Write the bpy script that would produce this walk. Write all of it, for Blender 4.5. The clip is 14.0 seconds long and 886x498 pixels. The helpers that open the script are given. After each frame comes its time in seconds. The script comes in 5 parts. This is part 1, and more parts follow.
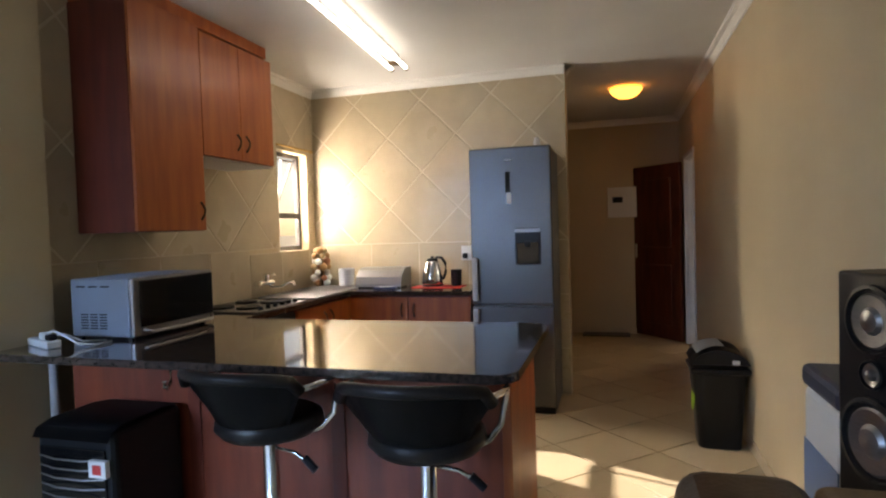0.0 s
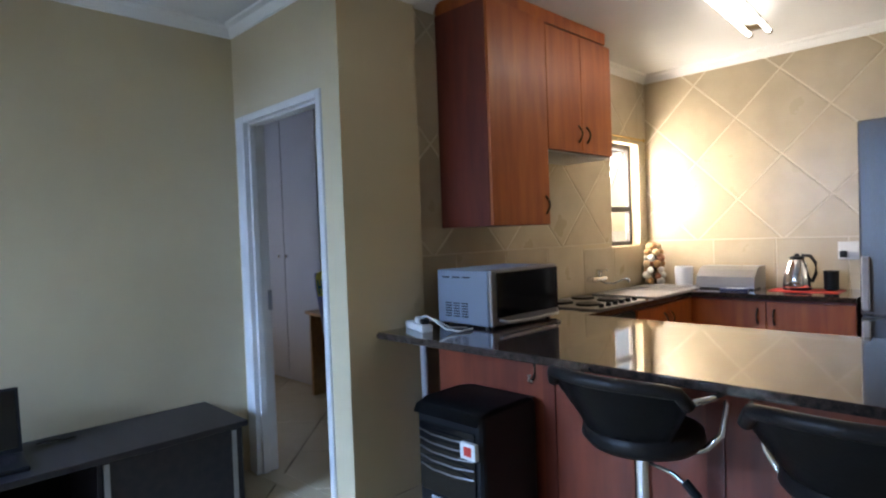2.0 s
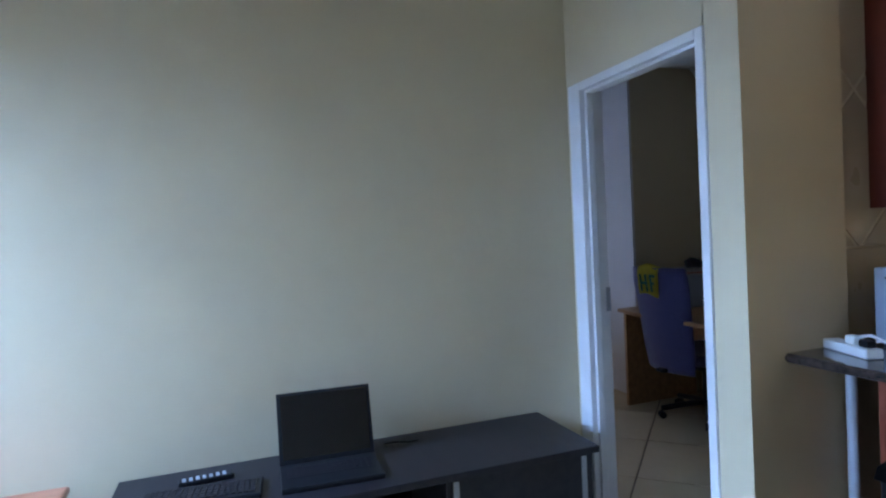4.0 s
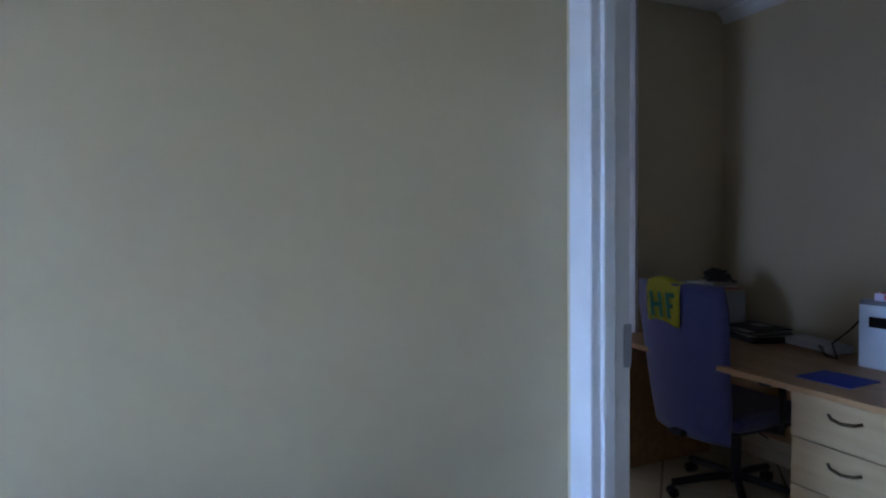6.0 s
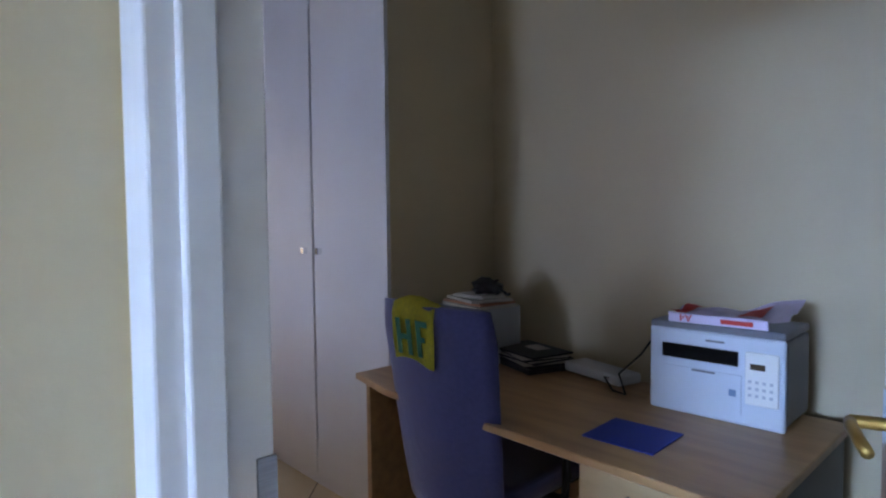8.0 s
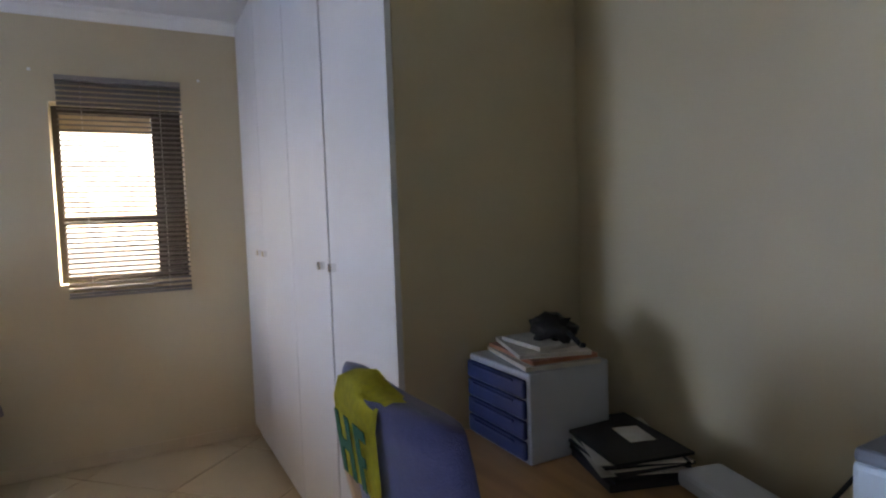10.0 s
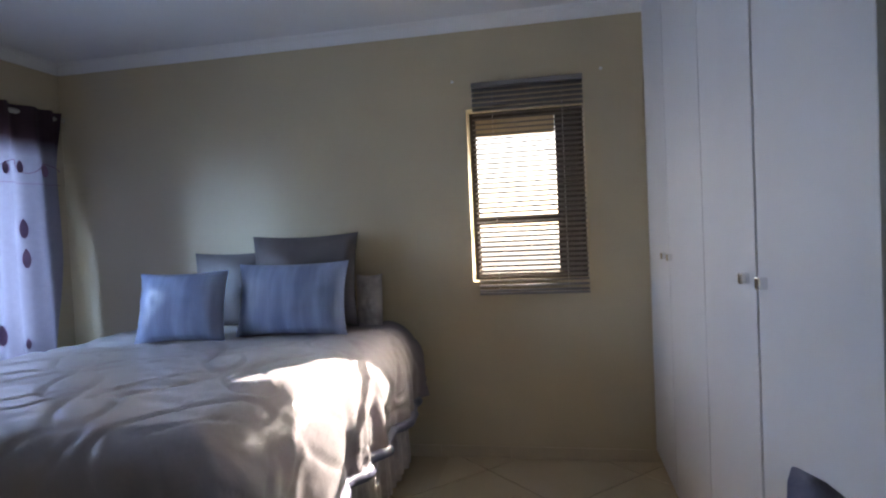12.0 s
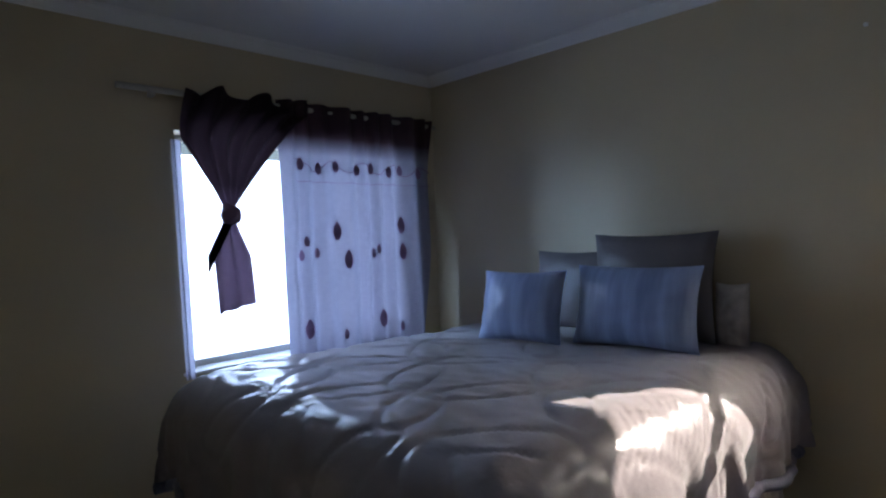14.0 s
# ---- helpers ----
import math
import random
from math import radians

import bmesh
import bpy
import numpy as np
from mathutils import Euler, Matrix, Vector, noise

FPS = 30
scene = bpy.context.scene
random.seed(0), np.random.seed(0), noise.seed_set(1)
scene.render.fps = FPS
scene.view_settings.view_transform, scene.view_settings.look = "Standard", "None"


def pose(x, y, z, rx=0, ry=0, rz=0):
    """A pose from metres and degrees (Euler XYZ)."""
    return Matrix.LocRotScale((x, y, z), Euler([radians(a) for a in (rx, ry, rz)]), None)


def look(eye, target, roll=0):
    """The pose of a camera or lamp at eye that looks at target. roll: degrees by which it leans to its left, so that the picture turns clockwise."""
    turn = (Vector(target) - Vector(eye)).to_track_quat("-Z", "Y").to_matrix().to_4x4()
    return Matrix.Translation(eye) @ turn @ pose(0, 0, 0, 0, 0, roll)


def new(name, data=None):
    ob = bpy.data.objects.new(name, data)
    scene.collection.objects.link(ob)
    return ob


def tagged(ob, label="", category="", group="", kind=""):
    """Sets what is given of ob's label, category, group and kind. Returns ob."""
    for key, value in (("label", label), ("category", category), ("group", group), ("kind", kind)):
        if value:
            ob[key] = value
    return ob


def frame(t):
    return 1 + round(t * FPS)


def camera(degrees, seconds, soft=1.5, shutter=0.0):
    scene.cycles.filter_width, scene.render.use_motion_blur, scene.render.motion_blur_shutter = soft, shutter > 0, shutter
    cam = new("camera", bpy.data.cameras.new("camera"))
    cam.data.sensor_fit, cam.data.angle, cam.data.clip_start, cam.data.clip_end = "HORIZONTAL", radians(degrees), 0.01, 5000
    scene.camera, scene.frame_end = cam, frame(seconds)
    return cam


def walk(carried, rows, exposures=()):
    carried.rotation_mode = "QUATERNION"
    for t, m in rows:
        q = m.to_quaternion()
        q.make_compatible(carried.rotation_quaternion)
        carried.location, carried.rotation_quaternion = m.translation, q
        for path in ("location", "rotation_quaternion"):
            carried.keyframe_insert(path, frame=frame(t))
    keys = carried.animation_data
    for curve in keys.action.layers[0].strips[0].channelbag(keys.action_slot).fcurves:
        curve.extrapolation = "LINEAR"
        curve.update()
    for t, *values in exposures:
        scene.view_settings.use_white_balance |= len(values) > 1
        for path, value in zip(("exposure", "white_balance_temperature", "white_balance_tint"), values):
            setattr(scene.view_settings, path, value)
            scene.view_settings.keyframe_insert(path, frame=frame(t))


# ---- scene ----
cam = camera(74.3, 14.0, soft=2.2)
PATH = [
    (0, (-0.841, -0.371, 1.368), (-1.407, 1.546, 1.299), -1.8),
    (0.5, (-0.894, -0.36, 1.367), (-1.666, 1.484, 1.301), -1.8),
    (1, (-0.955, -0.35, 1.362), (-1.94, 1.39, 1.302), -2.0),
    (1.5, (-1.027, -0.341, 1.377), (-2.239, 1.248, 1.313), -1.9),
    (2, (-1.148, -0.326, 1.36), (-2.568, 1.081, 1.314), -2.1),
    (2.5, (-1.285, -0.356, 1.371), (-2.885, 0.843, 1.321), -2.1),
    (3, (-1.45, -0.362, 1.37), (-3.199, 0.608, 1.325), -2.3),
    (3.5, (-1.65, -0.422, 1.401), (-3.491, 0.356, 1.346), -2.7),
    (3.7, (-1.736, -0.419, 1.392), (-3.612, 0.272, 1.345), -2.9),
    (5.8, (-2.949, 0.191, 1.348), (-4.819, 0.896, 1.294), -1.6),
    (6, (-3.056, 0.266, 1.35), (-4.892, 1.056, 1.277), -0.6),
    (6.5, (-3.227, 0.434, 1.348), (-4.963, 1.423, 1.271), -0.9),
    (7, (-3.412, 0.618, 1.352), (-5.022, 1.802, 1.269), -0.8),
    (7.5, (-3.549, 0.814, 1.347), (-5.047, 2.137, 1.261), -0.8),
    (7.7, (-3.608, 0.909, 1.348), (-5.069, 2.271, 1.258), -0.6),
    (9.8, (-4.127, 1.903, 1.39), (-5.823, 2.955, 1.268), -1.9),
    (10, (-4.163, 1.939, 1.392), (-5.925, 2.878, 1.277), -2.0),
    (10.5, (-4.267, 1.99, 1.386), (-6.156, 2.638, 1.278), -2.3),
    (11, (-4.395, 2.026, 1.39), (-6.365, 2.355, 1.292), -2.5),
    (11.5, (-4.497, 2.053, 1.391), (-6.495, 2.034, 1.307), -2.7),
    (12.0, (-4.601, 2.06, 1.391), (-6.565, 1.686, 1.326), -2.7),
    (12.5, (-4.725, 2.095, 1.39), (-6.592, 1.377, 1.342), -2.8),
    (13, (-4.829, 2.119, 1.41), (-6.54, 1.083, 1.366), -2.8),
    (13.5, (-4.895, 2.096, 1.42), (-6.438, 0.824, 1.376), -2.6),
    (14, (-4.963, 2.001, 1.435), (-6.368, 0.578, 1.389), -2.4),
]
walk(cam, [(t, look(eye, target, roll)) for t, eye, target, roll in PATH],
     [(0, 1.3, 7100, 18), (1.5, 1.5, 6800, 17), (3.0, 1.7, 6200, 17), (3.7, 1.7, 6000, 18), (6.0, 1.55, 6200, 21), (7.5, 2.2, 6600, 23), (9.8, 2.9, 7400, 17), (11.0, 2.95, 7300, 16), (12.5, 2.05, 6800, 14), (14.0, 1.45, 6700, 13)])

# ---- world and large lights ----
SUN = Vector((-0.911 * math.cos(radians(28)), 0.412 * math.cos(radians(28)), math.sin(radians(28))))
world = bpy.data.worlds.new("sky")
scene.world = world
world.use_nodes = True
wn = world.node_tree
sky = wn.nodes.new("ShaderNodeTexSky")
sky.sky_type, sky.sun_disc = "NISHITA", False
sky.sun_elevation, sky.sun_rotation = radians(28), math.atan2(SUN.x, SUN.y)
wn.links.new(sky.outputs[0], wn.nodes["Background"].inputs[0])
wn.nodes["Background"].inputs[1].default_value = 0.055
sun = new("sun", bpy.data.lights.new("sun", "SUN"))
sun.data.energy, sun.data.angle, sun.data.color = 5.0, radians(0.5), (1, 0.94, 0.84)
sun.matrix_world = look(tuple(SUN * 20), (0, 0, 0))
scene.view_settings.exposure = 0.0


def window_light(name, place, target, w, h, watts, colour, spread=180):
    lamp = new(name, bpy.data.lights.new(name, "AREA"))
    lamp.data.shape, lamp.data.size, lamp.data.size_y = "RECTANGLE", w, h
    lamp.data.energy, lamp.data.color, lamp.data.spread = watts, colour, radians(spread)
    lamp.matrix_world = look(place, target)
    return lamp


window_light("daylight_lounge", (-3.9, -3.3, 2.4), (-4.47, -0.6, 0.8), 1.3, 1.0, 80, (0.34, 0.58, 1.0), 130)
window_light("daylight_kitchen", (-3.60, 4.02, 1.64), (-3.0, 4.45, 1.55), 0.36, 0.72, 16, (1.0, 0.94, 0.8))
window_light("daylight_bedroom_south", (-6.97, -1.456, 1.47), (-6.97, 0.0, 1.25), 1.65, 1.65, 20, (0.45, 0.64, 1.0), 140)
window_light("daylight_bedroom_west", (-8.34, 1.85, 1.55), (-7.0, 1.85, 1.5), 0.5, 0.9, 0.65, (1.0, 0.95, 0.85))


# ---- materials ----
def material(name, colour, rough=0.5, metal=0.0, second=None, scale=8.0, stretch=(1, 1, 1), bump=0.0, bump_scale=60.0, spread=0.0, sheen=0.0, coat=0.0, emit=0.0, detail=4.0, rough_spread=0.0):
    """A painted or grained surface: two colours mixed by noise, with fine relief."""
    m = bpy.data.materials.new(name)
    m.use_nodes = True
    n, l = m.node_tree.nodes, m.node_tree.links
    b = n["Principled BSDF"]
    b.inputs["Roughness"].default_value, b.inputs["Metallic"].default_value = rough, metal
    b.inputs["Coat Weight"].default_value, b.inputs["Sheen Weight"].default_value = coat, sheen
    b.inputs["Base Color"].default_value = (*colour, 1)
    at = n.new("ShaderNodeTexCoord")
    mp = n.new("ShaderNodeMapping")
    mp.inputs["Scale"].default_value = stretch
    l.new(at.outputs["Object"], mp.inputs[0])
    last = None
    if second:
        nz = n.new("ShaderNodeTexNoise")
        nz.inputs["Scale"].default_value, nz.inputs["Detail"].default_value = scale, detail
        l.new(mp.outputs[0], nz.inputs["Vector"])
        ramp = n.new("ShaderNodeValToRGB")
        ramp.color_ramp.elements[0].position, ramp.color_ramp.elements[1].position = 0.35, 0.65
        ramp.color_ramp.elements[0].color, ramp.color_ramp.elements[1].color = (*colour, 1), (*second, 1)
        l.new(nz.outputs[0], ramp.inputs[0])
        last = ramp.outputs[0]
        if rough_spread:
            mr = n.new("ShaderNodeMapRange")
            mr.inputs["To Min"].default_value, mr.inputs["To Max"].default_value = rough - rough_spread, rough + rough_spread
            l.new(nz.outputs[0], mr.inputs[0])
            l.new(mr.outputs[0], b.inputs["Roughness"])
    if spread:
        info = n.new("ShaderNodeObjectInfo")
        mr = n.new("ShaderNodeMapRange")
        mr.inputs["To Min"].default_value, mr.inputs["To Max"].default_value = 1 - spread, 1 + spread
        l.new(info.outputs["Random"], mr.inputs[0])
        hsv = n.new("ShaderNodeHueSaturation")
        l.new(mr.outputs[0], hsv.inputs["Value"])
        if last:
            l.new(last, hsv.inputs["Color"])
        else:
            hsv.inputs["Color"].default_value = (*colour, 1)
        last = hsv.outputs[0]
        place = n.new("ShaderNodeVectorMath")
        place.operation = "SCALE"
        place.inputs[0].default_value = (37.0, 23.0, 11.0)
        l.new(info.outputs["Random"], place.inputs["Scale"])
        l.new(place.outputs[0], mp.inputs["Location"])
    if last:
        l.new(last, b.inputs["Base Color"])
    if bump:
        fine = n.new("ShaderNodeTexNoise")
        fine.inputs["Scale"].default_value, fine.inputs["Detail"].default_value = bump_scale, 6
        l.new(mp.outputs[0], fine.inputs["Vector"])
        bp = n.new("ShaderNodeBump")
        bp.inputs["Strength"].default_value, bp.inputs["Distance"].default_value = bump, 0.01
        l.new(fine.outputs[0], bp.inputs["Height"])
        l.new(bp.outputs[0], b.inputs["Normal"])
    if emit:
        b.inputs["Emission Color"].default_value = (*colour, 1)
        b.inputs["Emission Strength"].default_value = emit
    return m


PAINT = material("wall_paint", (0.57, 0.475, 0.31), 0.52, second=(0.53, 0.44, 0.285), scale=1.3, bump=0.12, bump_scale=22, rough_spread=0.05)
BACKING = material("tile_grout", (0.66, 0.59, 0.44), 0.8, second=(0.58, 0.51, 0.38), scale=9, bump=0.1)
CEILING = material("ceiling_paint", (0.72, 0.72, 0.71), 0.85, second=(0.68, 0.68, 0.67), scale=1.5, bump=0.1, bump_scale=80)
CORNICE = material("cornice_plaster", (0.78, 0.78, 0.76), 0.7, bump=0.05)
FLOORTILE = material("floor_tile", (0.60, 0.50, 0.34), 0.27, second=(0.575, 0.475, 0.32), scale=5, spread=0.06)
FLOORGROUT = material("floor_grout", (0.19, 0.15, 0.1), 0.9, second=(0.14, 0.11, 0.08), scale=14, bump=0.2)
WALLTILE = material("wall_tile", (0.50, 0.42, 0.29), 0.3, second=(0.44, 0.36, 0.245), scale=4, spread=0.07, bump=0.04, bump_scale=12, rough_spread=0.08)
SKIRT = material("skirting_tile", (0.56, 0.46, 0.31), 0.35, second=(0.5, 0.41, 0.28), scale=6, spread=0.04)
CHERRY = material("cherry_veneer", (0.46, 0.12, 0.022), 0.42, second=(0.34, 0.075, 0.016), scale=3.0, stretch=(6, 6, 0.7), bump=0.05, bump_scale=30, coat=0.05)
# Cherry veneer darkened: the shade under the bar top is in its colour.
SHADECHERRY = material("shaded_cherry_veneer", (0.24, 0.05, 0.02), 0.4, second=(0.17, 0.032, 0.014), scale=3.0, stretch=(6, 6, 0.7), bump=0.05, bump_scale=30)
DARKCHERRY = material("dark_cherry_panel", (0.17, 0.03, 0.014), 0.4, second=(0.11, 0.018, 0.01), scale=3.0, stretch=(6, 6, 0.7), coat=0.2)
GRANITE = material("dark_granite", (0.028, 0.021, 0.018), 0.08, second=(0.075, 0.05, 0.04), scale=55, detail=8, coat=0.5)
FRIDGESTEEL = material("dark_brushed_steel", (0.155, 0.155, 0.152), 0.34, 0.8, second=(0.135, 0.135, 0.135), scale=30, stretch=(14, 1, 1), bump=0.02)
STEEL = material("brushed_steel", (0.34, 0.34, 0.35), 0.32, 0.9, second=(0.29, 0.29, 0.3), scale=30, stretch=(1, 1, 14), bump=0.02)
CHROME = material("chrome", (0.8, 0.8, 0.8), 0.12, 1.0)
BRONZE = material("aged_bronze", (0.09, 0.06, 0.035), 0.4, 0.9)
BLACKPLASTIC = material("black_plastic", (0.010, 0.011, 0.013), 0.38, bump=0.04, bump_scale=150)
LEATHER = material("black_leatherette", (0.014, 0.013, 0.014), 0.35, bump=0.12, bump_scale=130, second=(0.02, 0.018, 0.018), scale=7)
BLACKWOOD = material("black_veneer", (0.016, 0.015, 0.019), 0.36, second=(0.024, 0.021, 0.024), scale=4, stretch=(1, 6, 6), bump=0.05)
MICROSHELL = material("microwave_shell", (0.26, 0.29, 0.335), 0.42, 0.2, bump=0.02, bump_scale=160)
GREYPLASTIC = material("grey_plastic", (0.45, 0.47, 0.5), 0.45, bump=0.03, bump_scale=160)
WHITEPLASTIC = material("white_plastic", (0.75, 0.75, 0.72), 0.4)
WHITEDOOR = material("white_melamine", (0.66, 0.655, 0.65), 0.55, second=(0.62, 0.615, 0.61), scale=2, bump=0.02)
WHITEPAINT = material("white_enamel", (0.70, 0.69, 0.68), 0.35, second=(0.64, 0.63, 0.62), scale=6, bump=0.05)
GLASSBLACK = material("black_glass", (0.006, 0.006, 0.007), 0.09)
OAK = material("beech_veneer", (0.43, 0.24, 0.1), 0.38, second=(0.33, 0.175, 0.07), scale=2.5, stretch=(1.2, 9, 9), bump=0.04)
PALEOAK = material("pale_beech_front", (0.45, 0.32, 0.175), 0.42, second=(0.39, 0.27, 0.14), scale=2.5, stretch=(1.2, 9, 9), bump=0.04)
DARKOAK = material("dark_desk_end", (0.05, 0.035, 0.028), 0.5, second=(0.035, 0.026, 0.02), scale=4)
BLUEFABRIC = material("blue_fabric", (0.036, 0.036, 0.12), 0.85, second=(0.046, 0.046, 0.145), scale=70, bump=0.3, bump_scale=300, sheen=0.3)
BLUEPLASTIC = material("navy_plastic", (0.014, 0.028, 0.10), 0.4)
PADBLUE = material("blue_mouse_mat", (0.01, 0.03, 0.25), 0.7, bump=0.1, bump_scale=300)
YELLOWCLOTH = material("yellow_scarf", (0.62, 0.53, 0.03), 0.9, second=(0.5, 0.43, 0.03), scale=60, bump=0.4, bump_scale=220)
GREENCLOTH = material("green_lettering", (0.008, 0.10, 0.05), 0.9, bump=0.3, bump_scale=220)
PAPER = material("paper", (0.55, 0.52, 0.45), 0.8, second=(0.45, 0.42, 0.36), scale=20)
PRINTER = material("printer_shell", (0.55, 0.61, 0.68), 0.42, bump=0.02, bump_scale=200)
PRINTERDARK = material("printer_side", (0.16, 0.165, 0.19), 0.5, bump=0.03, bump_scale=200)
RED = material("red_print", (0.55, 0.03, 0.02), 0.5)
WRAP = material("paper_wrapping", (0.66, 0.58, 0.74), 0.4, second=(0.6, 0.52, 0.7), scale=7)
SATIN = material("satin_comforter", (0.29, 0.25, 0.265), 0.2, second=(0.25, 0.215, 0.23), scale=3, bump=0.5, bump_scale=11, sheen=0.3)
SATINEDGE = material("dark_comforter_trim", (0.13, 0.13, 0.2), 0.45, second=(0.1, 0.1, 0.16), scale=12, bump=0.3, bump_scale=22)
SLATEPILLOW = material("slate_satin", (0.33, 0.40, 0.58), 0.28, second=(0.2, 0.25, 0.39), scale=2.5, stretch=(1, 5, 0.6), bump=0.25, bump_scale=9)
TAUPE = material("taupe_satin", (0.15, 0.13, 0.125), 0.45, second=(0.11, 0.095, 0.095), scale=4, bump=0.3, bump_scale=12)
VALANCE = material("bed_base_cloth", (0.55, 0.5, 0.45), 0.7, second=(0.3, 0.26, 0.25), scale=9, bump=0.3, bump_scale=25)
AMBER = material("amber_glass", (1.0, 0.36, 0.05), 0.35, emit=2.2)
TUBE = material("lit_tube", (1.0, 0.97, 0.86), 0.4, emit=3.2)
BROWNLEATHER = material("brown_leather", (0.05, 0.03, 0.02), 0.4, second=(0.035, 0.02, 0.014), scale=8, bump=0.15, bump_scale=90)
TANCLOTH = material("tan_fabric", (0.24, 0.16, 0.08), 0.85, second=(0.2, 0.13, 0.07), scale=40, bump=0.3, bump_scale=200)
COOLERBLUE = material("cooler_blue", (0.13, 0.22, 0.38), 0.5)
COOLERDARK = material("cooler_lid", (0.03, 0.05, 0.09), 0.45)
DOORWOOD = material("hall_door_wood", (0.13, 0.025, 0.01), 0.35, second=(0.06, 0.012, 0.007), scale=3, stretch=(5, 5, 0.8), coat=0.2)
GREEN = material("green_sticker", (0.35, 0.62, 0.05), 0.5)
BLINDSLAT = material("blind_slat", (0.24, 0.22, 0.21), 0.4, second=(0.21, 0.19, 0.185), scale=20)
WINDOWFRAME = material("window_frame_brown", (0.055, 0.045, 0.04), 0.5, bump=0.04)
ROD = material("curtain_rod", (0.45, 0.42, 0.36), 0.4)
BRASS = material("brass", (0.5, 0.33, 0.1), 0.3, 1.0)
TABLEWOOD = material("orange_table_wood", (0.42, 0.17, 0.09), 0.4, second=(0.36, 0.14, 0.07), scale=3, stretch=(8, 1, 8))
OUTGROUND = material("dry_ground", (0.3, 0.25, 0.17), 0.95, second=(0.22, 0.2, 0.12), scale=0.7, bump=0.4, bump_scale=5)
OUTWALL = material("outer_plaster", (0.55, 0.45, 0.3), 0.9, second=(0.48, 0.39, 0.26), scale=2, bump=0.2)


for black in (BLACKPLASTIC, BLACKWOOD, LEATHER):
    black.node_tree.nodes["Principled BSDF"].inputs["Specular IOR Level"].default_value = 0.25


def glass_material():
    m = bpy.data.materials.new("window_glass")
    m.use_nodes = True
    b = m.node_tree.nodes["Principled BSDF"]
    b.inputs["Transmission Weight"].default_value, b.inputs["Roughness"].default_value = 1.0, 0.02
    b.inputs["IOR"].default_value = 1.45
    return m


GLASS = glass_material()


# ---- helpers ----
def box(bm, x0, x1, y0, y1, z0, z1, bevel=0.0, segments=2):
    r = bmesh.ops.create_cube(bm, size=1)
    vs = r["verts"]
    for v in vs:
        v.co = Vector(((x0 + x1) / 2 + v.co.x * (x1 - x0), (y0 + y1) / 2 + v.co.y * (y1 - y0), (z0 + z1) / 2 + v.co.z * (z1 - z0)))
    if bevel:
        es = list({e for v in vs for e in v.link_edges})
        bmesh.ops.bevel(bm, geom=es, offset=bevel, segments=segments, affect="EDGES", profile=0.5)
    return vs


def rod(bm, a, b, r0, r1=None, n=16):
    a, b = Vector(a), Vector(b)
    d = b - a
    m = Matrix.Translation((a + b) / 2) @ d.to_track_quat("Z", "Y").to_matrix().to_4x4()
    return bmesh.ops.create_cone(bm, cap_ends=True, segments=n, radius1=r0, radius2=r0 if r1 is None else r1, depth=d.length, matrix=m)["verts"]


def tube(bm, points, r, n=10):
    """A bent round bar through the points."""
    pts = [Vector(p) for p in points]
    rings = []
    for i, p in enumerate(pts):
        d = (pts[min(i + 1, len(pts) - 1)] - pts[max(i - 1, 0)]).normalized()
        q = d.to_track_quat("Z", "Y")
        rings.append([bm.verts.new(p + q @ Vector((r * math.cos(2 * math.pi * k / n), r * math.sin(2 * math.pi * k / n), 0))) for k in range(n)])
    for a, b in zip(rings, rings[1:]):
        for k in range(n):
            bm.faces.new((a[k], a[(k + 1) % n], b[(k + 1) % n], b[k]))
    bm.faces.new(rings[0][::-1])
    bm.faces.new(rings[-1])


def lathe(bm, profile, n=28, centre=(0, 0, 0)):
    c = Vector(centre)
    rings = []
    for r, z in profile:
        rings.append([bm.verts.new(c + Vector((max(r, 0.0004) * math.cos(2 * math.pi * k / n), max(r, 0.0004) * math.sin(2 * math.pi * k / n), z))) for k in range(n)])
    for a, b in zip(rings, rings[1:]):
        for k in range(n):
            bm.faces.new((a[k], a[(k + 1) % n], b[(k + 1) % n], b[k]))
    bm.faces.new(rings[0][::-1])
    bm.faces.new(rings[-1])


def sheet(bm, rows, thick=0.0):
    """A skin over a grid of points."""
    vs = [[bm.verts.new(p) for p in row] for row in rows]
    fs = []
    for a, b in zip(vs, vs[1:]):
        for k in range(len(a) - 1):
            fs.append(bm.faces.new((a[k], a[k + 1], b[k + 1], b[k])))
    if thick:
        bmesh.ops.solidify(bm, geom=fs, thickness=thick)


def plank(bm, pts, z0, z1):
    """A flat plate with the outline pts."""
    lo = [bm.verts.new((x, y, z0)) for x, y in pts]
    hi = [bm.verts.new((x, y, z1)) for x, y in pts]
    n = len(pts)
    bm.faces.new(lo[::-1])
    bm.faces.new(hi)
    for k in range(n):
        bm.faces.new((lo[k], lo[(k + 1) % n], hi[(k + 1) % n], hi[k]))


def part(name, bm, mat, parent=None, label="", smooth=False, kind=""):
    bmesh.ops.recalc_face_normals(bm, faces=bm.faces)
    me = bpy.data.meshes.new(name)
    bm.to_mesh(me)
    bm.free()
    me.materials.append(mat)
    ob = new(name, me)
    if smooth:
        for p in me.polygons:
            p.use_smooth = True
    ob.parent = parent
    return tagged(ob, label=label, kind=kind)


def boxpart(name, mat, parent, x0, x1, y0, y1, z0, z1, bevel=0.0, label="", segments=2, kind=""):
    bm = bmesh.new()
    box(bm, x0, x1, y0, y1, z0, z1, bevel, segments)
    return part(name, bm, mat, parent, label, kind=kind)


def rodpart(name, mat, parent, a, b, r0, r1=None, label="", n=16):
    bm = bmesh.new()
    rod(bm, a, b, r0, r1, n)
    return part(name, bm, mat, parent, label)


